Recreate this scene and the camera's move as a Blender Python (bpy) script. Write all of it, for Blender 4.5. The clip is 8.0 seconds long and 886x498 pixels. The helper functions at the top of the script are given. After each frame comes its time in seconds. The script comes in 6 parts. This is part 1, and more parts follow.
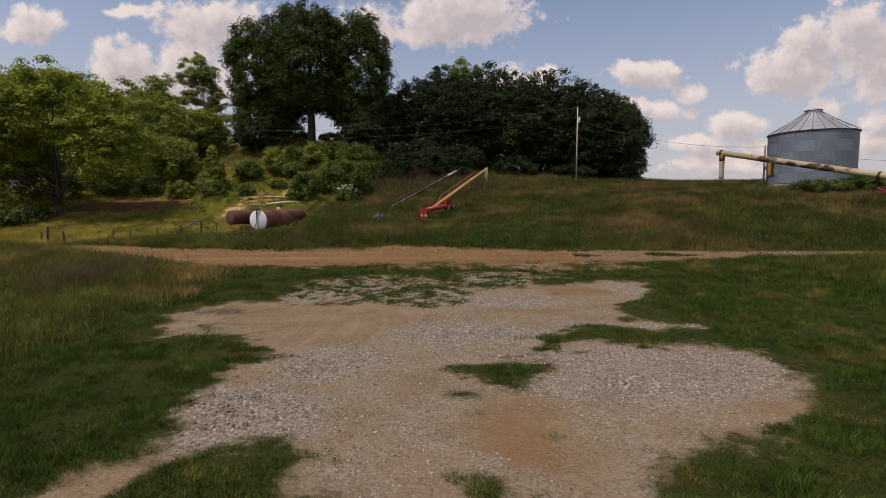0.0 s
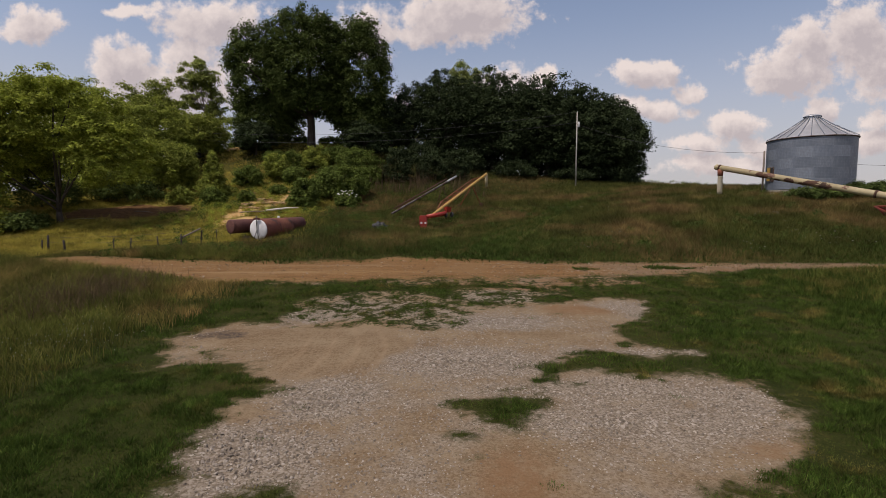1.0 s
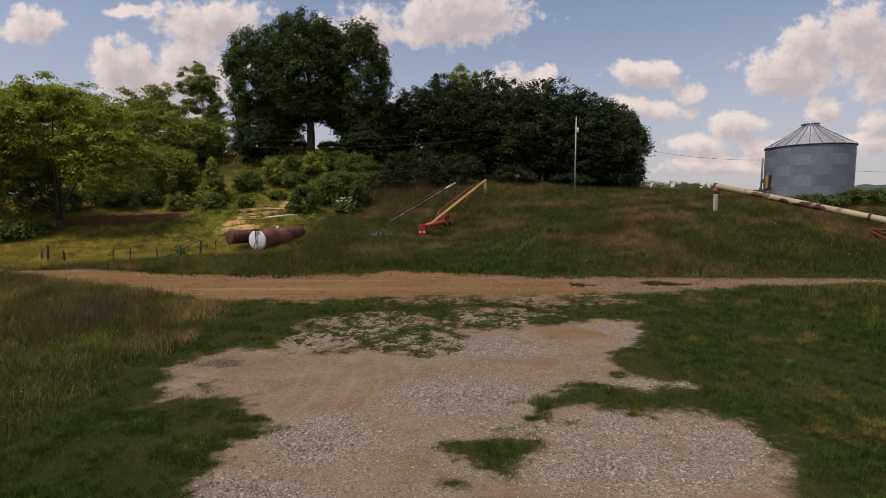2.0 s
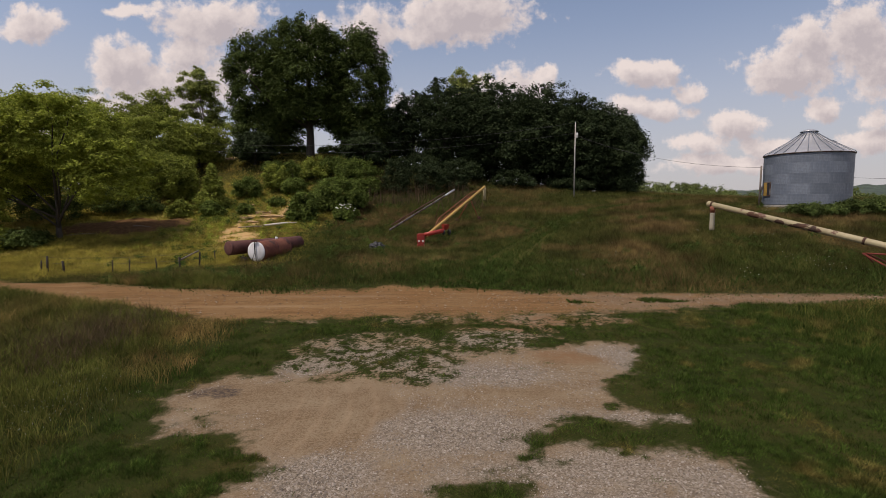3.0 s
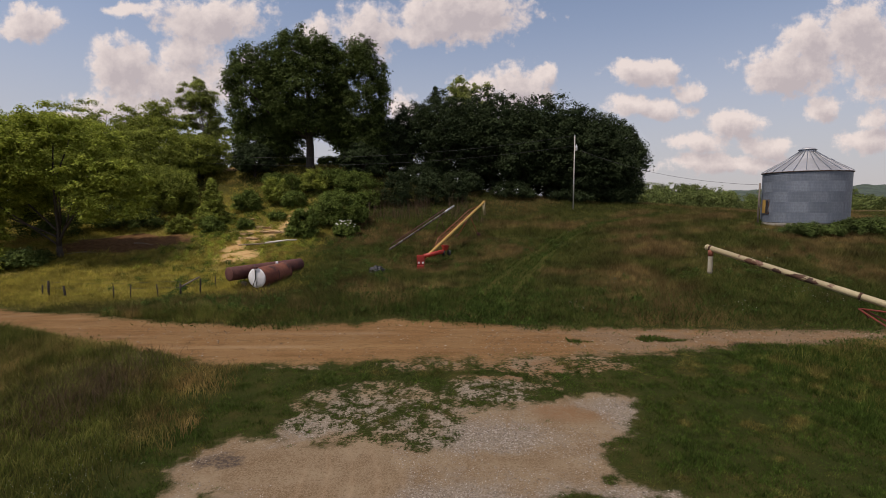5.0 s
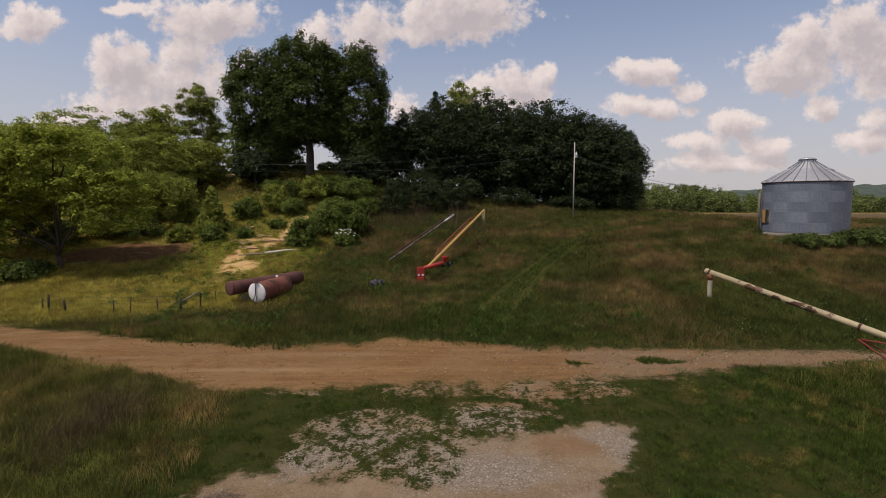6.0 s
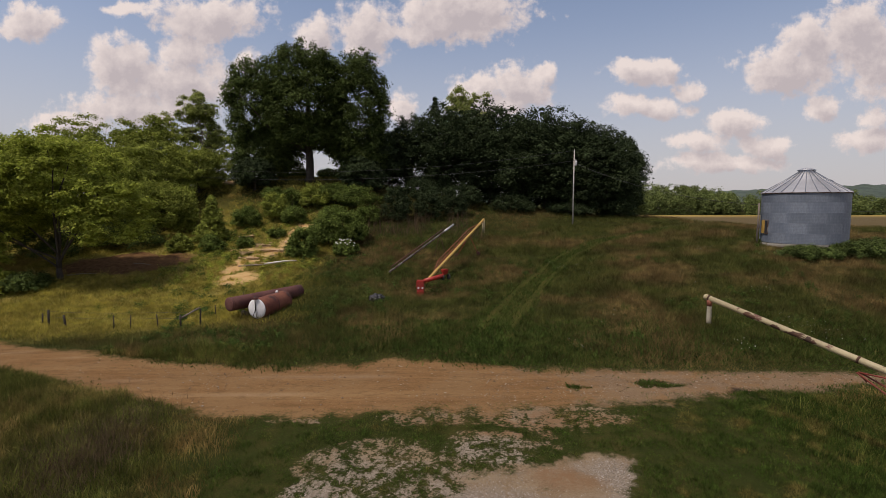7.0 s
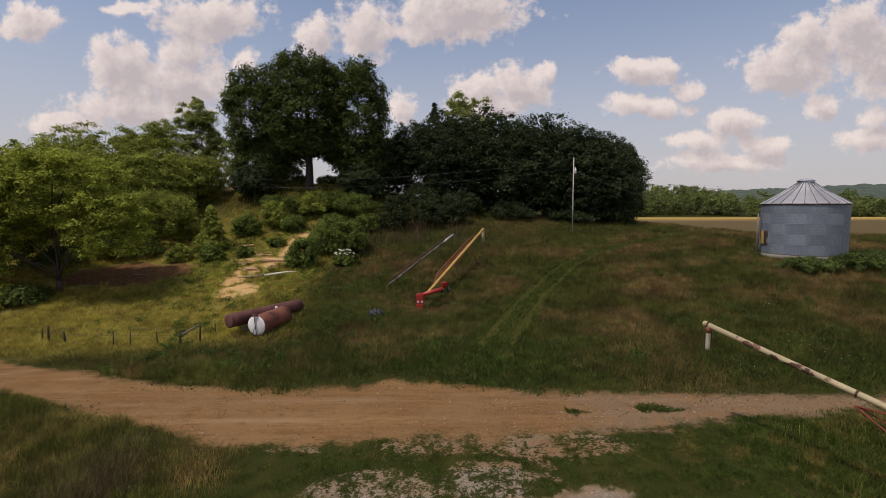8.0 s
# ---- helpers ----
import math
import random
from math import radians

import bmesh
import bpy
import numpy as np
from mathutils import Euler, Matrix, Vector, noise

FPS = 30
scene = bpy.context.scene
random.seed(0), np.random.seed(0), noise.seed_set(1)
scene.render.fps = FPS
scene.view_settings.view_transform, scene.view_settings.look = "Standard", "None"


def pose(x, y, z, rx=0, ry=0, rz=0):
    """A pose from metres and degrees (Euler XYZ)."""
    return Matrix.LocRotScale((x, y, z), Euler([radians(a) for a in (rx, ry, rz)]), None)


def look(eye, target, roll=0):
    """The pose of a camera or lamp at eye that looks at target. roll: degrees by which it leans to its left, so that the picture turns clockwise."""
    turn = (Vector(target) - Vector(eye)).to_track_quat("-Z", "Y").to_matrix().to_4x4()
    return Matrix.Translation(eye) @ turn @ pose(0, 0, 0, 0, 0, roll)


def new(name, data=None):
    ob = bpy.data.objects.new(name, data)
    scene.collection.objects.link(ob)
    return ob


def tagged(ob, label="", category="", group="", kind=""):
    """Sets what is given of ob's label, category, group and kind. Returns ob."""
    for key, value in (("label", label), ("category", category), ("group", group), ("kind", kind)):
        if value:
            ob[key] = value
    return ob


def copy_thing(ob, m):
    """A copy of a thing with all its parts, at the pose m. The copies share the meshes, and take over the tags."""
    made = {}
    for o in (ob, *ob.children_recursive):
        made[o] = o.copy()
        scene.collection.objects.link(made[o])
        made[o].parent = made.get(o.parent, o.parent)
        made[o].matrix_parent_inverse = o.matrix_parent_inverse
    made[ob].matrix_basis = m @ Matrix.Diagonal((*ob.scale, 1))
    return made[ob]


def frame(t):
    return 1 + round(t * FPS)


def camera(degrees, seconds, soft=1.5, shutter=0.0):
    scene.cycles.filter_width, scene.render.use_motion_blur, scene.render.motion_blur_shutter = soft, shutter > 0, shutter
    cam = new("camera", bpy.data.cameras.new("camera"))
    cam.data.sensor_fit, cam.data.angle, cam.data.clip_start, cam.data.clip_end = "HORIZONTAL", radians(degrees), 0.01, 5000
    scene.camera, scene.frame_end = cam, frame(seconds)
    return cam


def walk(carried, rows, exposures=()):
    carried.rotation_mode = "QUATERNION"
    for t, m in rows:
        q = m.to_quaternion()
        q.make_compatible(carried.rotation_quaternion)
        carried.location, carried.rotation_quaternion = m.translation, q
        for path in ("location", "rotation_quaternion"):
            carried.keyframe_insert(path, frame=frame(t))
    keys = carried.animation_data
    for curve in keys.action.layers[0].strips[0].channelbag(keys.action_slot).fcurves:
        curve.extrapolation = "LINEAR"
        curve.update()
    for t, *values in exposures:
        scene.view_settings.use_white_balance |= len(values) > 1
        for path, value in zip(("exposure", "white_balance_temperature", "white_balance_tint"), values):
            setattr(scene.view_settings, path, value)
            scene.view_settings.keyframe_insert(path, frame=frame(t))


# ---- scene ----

# ---- camera and its way: a slow climb over a gravel yard ----
cam = camera(84.0, 8.0, soft=0.85)
PATH = [
    (0.0, (0.0, 0.0, 2.2), (0.0, 1.993, 2.031), 0.0),
    (0.5, (-0.008, -0.01, 2.428), (-0.008, 1.983, 2.259), -0.02),
    (1.0, (0.002, -0.032, 2.715), (0.003, 1.961, 2.546), -0.03),
    (1.5, (0.042, -0.058, 3.026), (0.043, 1.935, 2.857), -0.03),
    (3.0, (0.203, -0.078, 4.02), (0.203, 1.915, 3.849), -0.02),
    (3.5, (0.213, -0.072, 4.364), (0.213, 1.921, 4.193), -0.02),
    (4.0, (0.206, -0.075, 4.751), (0.207, 1.918, 4.578), -0.01),
    (4.5, (0.181, -0.082, 5.173), (0.183, 1.91, 4.999), 0.0),
    (6.0, (0.17, -0.012, 6.465), (0.173, 1.98, 6.289), 0.0),
    (6.5, (0.174, 0.015, 6.927), (0.177, 2.007, 6.75), 0.0),
    (7.0, (0.174, 0.042, 7.409), (0.178, 2.034, 7.232), -0.02),
    (7.5, (0.181, 0.079, 7.91), (0.185, 2.071, 7.732), -0.04),
    (8.0, (0.192, 0.112, 8.4), (0.197, 2.104, 8.221), -0.08),
]
EXPOSURE = 0.0
walk(cam, [(t, look(eye, target, roll)) for t, eye, target, roll in PATH],
     exposures=[(0.0, EXPOSURE, 6800, 15), (8.0, EXPOSURE, 6800, 15)])

# ---- sun ----
SUN_TO = Vector((-0.42, -0.23, 0.88)).normalized()
sun = new("sun", bpy.data.lights.new("sun", "SUN"))
sun.data.energy, sun.data.angle, sun.data.color = 3.0, radians(2.0), (1.0, 0.93, 0.82)
sun.matrix_world = look(SUN_TO * 200, (0, 0, 0))

# ---- sky with cumulus clouds ----
SKY, CLOUD = 0.120, 1.0
# clouds as soft lobes: middle and half size, in slopes from the eye (across, up)
CLOUDS_LEFT = [
    (-0.814, 0.355, 0.064, 0.038), (-0.619, 0.385, 0.05, 0.015), (-0.455, 0.366, 0.116, 0.045), (-0.502, 0.302, 0.056, 0.038), (-0.632, 0.269, 0.069, 0.065),
    (-0.516, 0.237, 0.123, 0.054), (-0.392, 0.28, 0.033, 0.024), (-0.608, 0.191, 0.146, 0.031), (-0.756, 0.154, 0.079, 0.024), (-0.248, 0.334, 0.047, 0.041),
    (-0.146, 0.34, 0.058, 0.06), (0.042, 0.377, 0.133, 0.053), (-0.024, 0.351, 0.078, 0.034), (-0.081, 0.188, 0.031, 0.033),
]
CLOUDS_RIGHT = [
    (0.065, 0.232, 0.05, 0.035), (0.157, 0.239, 0.062, 0.043), (0.199, 0.265, 0.022, 0.02), (0.094, 0.202, 0.09, 0.031),
     (0.389, 0.259, 0.069, 0.026), (0.439, 0.276, 0.029, 0.017), (0.414, 0.194, 0.096, 0.023), (0.486, 0.23, 0.031, 0.022),
     (0.691, 0.268, 0.103, 0.05), (0.724, 0.322, 0.062, 0.043), (0.812, 0.335, 0.084, 0.069), (0.864, 0.276, 0.067, 0.07),
    (0.752, 0.197, 0.034, 0.027), (0.855, 0.177, 0.043, 0.019), (0.579, 0.161, 0.059, 0.031), (0.51, 0.127, 0.059, 0.022), (0.646, 0.118, 0.057, 0.027),
    (0.566, 0.085, 0.137, 0.02), (0.859, 0.133, 0.068, 0.028),
]


def build_world():
    world = bpy.data.worlds.new("sky")
    scene.world = world
    world.use_nodes = True
    nt = world.node_tree
    nt.nodes.clear()
    N, L = nt.nodes, nt.links

    def math_node(tree, op, a, b=None, c=None, clamp=False):
        n = tree.nodes.new("ShaderNodeMath")
        n.operation, n.use_clamp = op, clamp
        for i, v in enumerate((a, b, c)):
            if v is None:
                continue
            if isinstance(v, (int, float)):
                n.inputs[i].default_value = v
            else:
                tree.links.new(v, n.inputs[i])
        return n.outputs[0]

    # field of the lobes over the (across, up) plane
    group = bpy.data.node_groups.new("cloud_field", "ShaderNodeTree")
    group.interface.new_socket("uv", in_out="INPUT", socket_type="NodeSocketVector")
    group.interface.new_socket("field", in_out="OUTPUT", socket_type="NodeSocketFloat")
    gi, go = group.nodes.new("NodeGroupInput"), group.nodes.new("NodeGroupOutput")
    best = None
    for u, v, ru, rv in CLOUDS_LEFT + CLOUDS_RIGHT:
        mp = group.nodes.new("ShaderNodeMapping")
        mp.vector_type = "TEXTURE"
        mp.inputs["Location"].default_value = (u, v, 0)
        mp.inputs["Scale"].default_value = (ru, rv, 1)
        group.links.new(gi.outputs[0], mp.inputs["Vector"])
        ln = group.nodes.new("ShaderNodeVectorMath")
        ln.operation = "LENGTH"
        group.links.new(mp.outputs[0], ln.inputs[0])
        d = math_node(group, "SUBTRACT", 1.0, ln.outputs["Value"])
        best = d if best is None else math_node(group, "SMOOTH_MAX", best, d, 0.25)
    group.links.new(best, go.inputs[0])

    geo = N.new("ShaderNodeTexCoord")
    sep = N.new("ShaderNodeSeparateXYZ")
    L.new(geo.outputs["Generated"], sep.inputs[0])
    ahead = math_node(nt, "MAXIMUM", sep.outputs[1], 0.15)
    u = math_node(nt, "DIVIDE", sep.outputs[0], ahead)
    v = math_node(nt, "DIVIDE", sep.outputs[2], ahead)
    comb = N.new("ShaderNodeCombineXYZ")
    L.new(u, comb.inputs[0]), L.new(v, comb.inputs[1])

    def noise_tex(vec, scale, detail, rough, dims="3D"):
        n = N.new("ShaderNodeTexNoise")
        n.noise_dimensions = dims
        n.inputs["Scale"].default_value, n.inputs["Detail"].default_value, n.inputs["Roughness"].default_value = scale, detail, rough
        L.new(vec, n.inputs["Vector"])
        return n

    def field_at(offset):
        add = N.new("ShaderNodeVectorMath")
        add.operation = "ADD"
        add.inputs[1].default_value = offset
        L.new(comb.outputs[0], add.inputs[0])
        warp = noise_tex(add.outputs[0], 9.0, 5.0, 0.6)
        off = N.new("ShaderNodeVectorMath")
        off.operation = "MULTIPLY_ADD"
        L.new(warp.outputs["Color"], off.inputs[0])
        off.inputs[1].default_value = (0.07, 0.055, 0)
        L.new(add.outputs[0], off.inputs[2])
        shift = N.new("ShaderNodeVectorMath")
        shift.operation = "SUBTRACT"
        L.new(off.outputs[0], shift.inputs[0])
        shift.inputs[1].default_value = (0.035, 0.0275, 0)
        g = N.new("ShaderNodeGroup")
        g.node_tree = group
        L.new(shift.outputs[0], g.inputs[0])
        fine = noise_tex(add.outputs[0], 26.0, 6.0, 0.62)
        f = math_node(nt, "SUBTRACT", fine.outputs["Fac"], 0.5)
        return math_node(nt, "MULTIPLY_ADD", f, 2.1, g.outputs[0])

    here, sunward = field_at((0, 0, 0)), field_at((-0.016, 0.024, 0))
    # the rest of the sky: scattered clouds of the same kind
    wide = noise_tex(geo.outputs["Generated"], 3.2, 6.0, 0.55)
    rest = math_node(nt, "MULTIPLY_ADD", wide.outputs["Fac"], 4.0, -2.05)
    in_view = N.new("ShaderNodeMapRange")
    in_view.inputs[1].default_value, in_view.inputs[2].default_value = 0.35, 0.55
    L.new(sep.outputs[1], in_view.inputs[0])
    mixf = N.new("ShaderNodeMix")
    L.new(in_view.outputs[0], mixf.inputs[0]), L.new(rest, mixf.inputs[2]), L.new(here, mixf.inputs[3])
    dens = N.new("ShaderNodeMapRange")
    dens.interpolation_type = "SMOOTHSTEP"
    dens.inputs[1].default_value, dens.inputs[2].default_value = -0.22, 0.34
    L.new(mixf.outputs[0], dens.inputs[0])
    shade = N.new("ShaderNodeMapRange")
    shade.inputs[1].default_value, shade.inputs[2].default_value = 0.75, -0.35
    L.new(sunward, shade.inputs[0])
    tone = N.new("ShaderNodeMix")
    tone.data_type = "RGBA"
    tone.inputs["A"].default_value, tone.inputs["B"].default_value = (0.50, 0.455, 0.47, 1), (0.80, 0.725, 0.69, 1)
    L.new(shade.outputs[0], tone.inputs["Factor"])

    sky = N.new("ShaderNodeTexSky")
    sky.sky_type, sky.sun_disc = "NISHITA", False
    sky.sun_elevation, sky.sun_rotation = math.asin(SUN_TO.z), math.atan2(SUN_TO.x, SUN_TO.y)
    sky.air_density, sky.dust_density, sky.ozone_density = 1.0, 1.0, 2.0
    skym = N.new("ShaderNodeVectorMath")
    skym.operation = "SCALE"
    skym.inputs["Scale"].default_value = SKY
    L.new(sky.outputs[0], skym.inputs[0])
    # pale summer haze low down
    low = N.new("ShaderNodeMapRange")
    low.interpolation_type = "SMOOTHSTEP"
    low.inputs[1].default_value, low.inputs[2].default_value, low.inputs[3].default_value, low.inputs[4].default_value = 0.0, 0.40, 0.84, 0.14
    L.new(sep.outputs[2], low.inputs[0])
    haze = N.new("ShaderNodeMix")
    haze.data_type = "RGBA"
    haze.inputs["B"].default_value = (0.495, 0.485, 0.52, 1)
    L.new(low.outputs[0], haze.inputs["Factor"]), L.new(skym.outputs[0], haze.inputs["A"])
    over = N.new("ShaderNodeMix")
    over.data_type = "RGBA"
    faint = math_node(nt, "MULTIPLY", dens.outputs[0], 0.94)
    L.new(faint, over.inputs["Factor"]), L.new(haze.outputs["Result"], over.inputs["A"]), L.new(tone.outputs["Result"], over.inputs["B"])
    bg = N.new("ShaderNodeBackground")
    bg.inputs["Strength"].default_value = CLOUD
    L.new(over.outputs["Result"], bg.inputs["Color"])
    out = N.new("ShaderNodeOutputWorld")
    L.new(bg.outputs[0], out.inputs["Surface"])


build_world()

# ---- materials ----
def tree_of(name):
    m = bpy.data.materials.new(name)
    m.use_nodes = True
    nt = m.node_tree
    nt.nodes.clear()
    out = nt.nodes.new("ShaderNodeOutputMaterial")
    bsdf = nt.nodes.new("ShaderNodeBsdfPrincipled")
    nt.links.new(bsdf.outputs[0], out.inputs["Surface"])
    return m, nt, bsdf, out


def noise_of(nt, scale, detail=5.0, rough=0.55, stretch=None, coords="Object"):
    tc = nt.nodes.new("ShaderNodeTexCoord")
    vec = tc.outputs[coords]
    if stretch:
        mp = nt.nodes.new("ShaderNodeMapping")
        mp.inputs["Scale"].default_value = stretch
        nt.links.new(vec, mp.inputs["Vector"])
        vec = mp.outputs[0]
    n = nt.nodes.new("ShaderNodeTexNoise")
    n.inputs["Scale"].default_value, n.inputs["Detail"].default_value, n.inputs["Roughness"].default_value = scale, detail, rough
    nt.links.new(vec, n.inputs["Vector"])
    return n.outputs["Fac"]


def ramp_of(nt, fac, stops):
    r = nt.nodes.new("ShaderNodeValToRGB")
    while len(r.color_ramp.elements) < len(stops):
        r.color_ramp.elements.new(0.5)
    for e, (p, c) in zip(r.color_ramp.elements, stops):
        e.position, e.color = p, (*c, 1) if len(c) == 3 else c
    nt.links.new(fac, r.inputs[0])
    return r.outputs["Color"]


def mix_of(nt, fac, a, b, mode="MIX"):
    m = nt.nodes.new("ShaderNodeMix")
    m.data_type, m.blend_type = "RGBA", mode
    for key, v in (("Factor", fac), ("A", a), ("B", b)):
        if isinstance(v, (int, float)):
            m.inputs[key].default_value = v
        elif isinstance(v, tuple):
            m.inputs[key].default_value = (*v, 1)
        else:
            nt.links.new(v, m.inputs[key])
    return m.outputs["Result"]


def range_of(nt, v, a, b, c=0.0, d=1.0, smooth=True):
    r = nt.nodes.new("ShaderNodeMapRange")
    r.interpolation_type = "SMOOTHSTEP" if smooth else "LINEAR"
    for i, x in enumerate((a, b, c, d)):
        r.inputs[i + 1].default_value = x
    nt.links.new(v, r.inputs[0])
    return r.outputs[0]


def calc(nt, op, a, b=None, c=None):
    n = nt.nodes.new("ShaderNodeMath")
    n.operation = op
    for i, v in enumerate((a, b, c)):
        if v is None:
            continue
        if isinstance(v, (int, float)):
            n.inputs[i].default_value = v
        else:
            nt.links.new(v, n.inputs[i])
    return n.outputs[0]


def bump_of(nt, bsdf, height, strength, distance):
    b = nt.nodes.new("ShaderNodeBump")
    b.inputs["Strength"].default_value, b.inputs["Distance"].default_value = strength, distance
    nt.links.new(height, b.inputs["Height"])
    nt.links.new(b.outputs[0], bsdf.inputs["Normal"])


def surface(name, base, other, scale=3.0, fine=40.0, rough=0.6, metal=0.0, spots=None, amount=0.5, bump=0.2, stretch=None):
    """A worn surface: two tones at a large scale, fine grain, and spots (a colour and where they begin)."""
    m, nt, bsdf, out = tree_of(name)
    big, small = noise_of(nt, scale, stretch=stretch), noise_of(nt, fine, 4.0, 0.6, stretch)
    col = mix_of(nt, range_of(nt, big, 0.35, 0.65), base, other)
    col = mix_of(nt, range_of(nt, small, 0.3, 0.75, 0.0, amount), col, tuple(c * 0.62 for c in base))
    if spots:
        mask = range_of(nt, noise_of(nt, spots[2], 6.0, 0.62, stretch), spots[1], spots[1] + 0.06)
        col = mix_of(nt, mask, col, spots[0])
    info = nt.nodes.new("ShaderNodeObjectInfo")
    hsv = nt.nodes.new("ShaderNodeHueSaturation")
    nt.links.new(col, hsv.inputs["Color"])
    nt.links.new(range_of(nt, info.outputs["Random"], 0, 1, 0.86, 1.12, False), hsv.inputs["Value"])
    nt.links.new(hsv.outputs[0], bsdf.inputs["Base Color"])
    nt.links.new(range_of(nt, small, 0.2, 0.8, max(rough - 0.12, 0.05), min(rough + 0.12, 1)), bsdf.inputs["Roughness"])
    bsdf.inputs["Metallic"].default_value = metal
    bump_of(nt, bsdf, small, bump, 0.01)
    return m


def foliage(name, dark, mid, light, patch=0.25, through_light=0.25, dry=None):
    """Leaves or blades: each island takes its own tone, patches vary over metres; light passes through in part."""
    m, nt, bsdf, out = tree_of(name)
    g = nt.nodes.new("ShaderNodeNewGeometry")
    tone = ramp_of(nt, g.outputs["Random Per Island"], [(0.0, dark), (0.5, mid), (1.0, light)])
    spread = noise_of(nt, patch, 4.0, 0.6)
    if dry:
        tone = mix_of(nt, range_of(nt, spread, dry[1], dry[1] + 0.16), tone, mix_of(nt, g.outputs["Random Per Island"], dry[0], tuple(c * 1.7 for c in dry[0])))
    hsv = nt.nodes.new("ShaderNodeHueSaturation")
    nt.links.new(tone, hsv.inputs["Color"])
    broad, close = range_of(nt, noise_of(nt, patch * 2.7, 3.0), 0.3, 0.7, 0.7, 1.3), range_of(nt, noise_of(nt, patch * 9, 4.0), 0.3, 0.7, 0.58, 1.42)
    nt.links.new(calc(nt, "MULTIPLY", broad, close), hsv.inputs["Value"])
    nt.links.new(hsv.outputs[0], bsdf.inputs["Base Color"])
    bsdf.inputs["Roughness"].default_value = 0.8
    bsdf.inputs["Specular IOR Level"].default_value = 0.08
    tr = nt.nodes.new("ShaderNodeBsdfTranslucent")
    nt.links.new(hsv.outputs[0], tr.inputs["Color"])
    mx = nt.nodes.new("ShaderNodeMixShader")
    mx.inputs[0].default_value = through_light
    nt.links.new(bsdf.outputs[0], mx.inputs[1]), nt.links.new(tr.outputs[0], mx.inputs[2])
    nt.links.new(mx.outputs[0], out.inputs["Surface"])
    return m


def ground_material():
    m, nt, bsdf, out = tree_of("ground")

    def attr(name):
        a = nt.nodes.new("ShaderNodeAttribute")
        a.attribute_name = name
        return a.outputs["Fac"]

    wob = calc(nt, "MULTIPLY_ADD", noise_of(nt, 7.0, 7.0, 0.72), 0.9, -0.45)
    # soil and thatch under the grass
    soil = ramp_of(nt, noise_of(nt, 0.5, 8.0, 0.7), [(0.3, (0.022, 0.028, 0.007)), (0.5, (0.036, 0.040, 0.010)), (0.7, (0.074, 0.056, 0.019))])
    # straw for the left slope, lightened to carry the sunlight there
    sunlit_straw = ramp_of(nt, noise_of(nt, 0.4, 8.0, 0.7), [(0.3, (0.14, 0.145, 0.027)), (0.5, (0.25, 0.21, 0.05)), (0.7, (0.33, 0.255, 0.075))])
    soil = mix_of(nt, attr("hay"), soil, sunlit_straw)
    soil = mix_of(nt, range_of(nt, noise_of(nt, 24.0, 5.0, 0.7), 0.38, 0.62, 0.0, 0.75), soil, (0.016, 0.021, 0.005))
    # crushed limestone over pinkish clay
    stones = nt.nodes.new("ShaderNodeTexVoronoi")
    stones.inputs["Scale"].default_value, stones.inputs["Randomness"].default_value = 42.0, 1.0
    tc = nt.nodes.new("ShaderNodeTexCoord")
    nt.links.new(tc.outputs["Object"], stones.inputs["Vector"])
    sep = nt.nodes.new("ShaderNodeSeparateColor")
    nt.links.new(stones.outputs["Color"], sep.inputs[0])
    stone = ramp_of(nt, sep.outputs[0], [(0.0, (0.105, 0.084, 0.065)), (0.45, (0.186, 0.154, 0.122)), (1.0, (0.32, 0.278, 0.235))])
    clay = ramp_of(nt, noise_of(nt, 0.9, 7.0, 0.66), [(0.32, (0.122, 0.076, 0.039)), (0.5, (0.160, 0.110, 0.065)), (0.68, (0.208, 0.155, 0.098))])
    clay = mix_of(nt, range_of(nt, noise_of(nt, 34.0, 5.0, 0.7), 0.38, 0.62, 0.0, 0.6), clay, (0.27, 0.21, 0.145))
    clay = mix_of(nt, range_of(nt, noise_of(nt, 14.0, 5.0, 0.7), 0.52, 0.66, 0.0, 0.55), clay, (0.095, 0.062, 0.033))
    pebbly = range_of(nt, calc(nt, "ADD", attr("stony"), calc(nt, "MULTIPLY_ADD", noise_of(nt, 1.4, 7.0, 0.7), 2.4, -1.2)), 0.1, 1.0, 0.0, 0.8)
    clay = mix_of(nt, calc(nt, "MULTIPLY", attr("red"), range_of(nt, noise_of(nt, 5.0, 5.0, 0.7), 0.3, 0.6, 0.2, 0.75)), clay, (0.175, 0.098, 0.050))
    yard = mix_of(nt, pebbly, clay, stone)
    road = ramp_of(nt, noise_of(nt, 0.8, 8.0, 0.7, (0.14, 2.2, 1)), [(0.3, (0.114, 0.055, 0.021)), (0.52, (0.166, 0.090, 0.038)), (0.72, (0.228, 0.138, 0.064))])
    road = mix_of(nt, range_of(nt, noise_of(nt, 40.0, 5.0, 0.7), 0.42, 0.62, 0.0, 0.45), road, (0.27, 0.172, 0.085))
    road = mix_of(nt, range_of(nt, noise_of(nt, 9.0, 6.0, 0.75), 0.53, 0.64, 0.0, 0.6), road, (0.085, 0.050, 0.022))
    road = mix_of(nt, range_of(nt, noise_of(nt, 0.42, 6.0, 0.65), 0.42, 0.62, 0.0, 0.55), road, (0.196, 0.122, 0.060))
    road = mix_of(nt, range_of(nt, noise_of(nt, 2.6, 6.0, 0.7, (0.5, 1.3, 1)), 0.50, 0.66, 0.0, 0.5), road, (0.100, 0.058, 0.026))
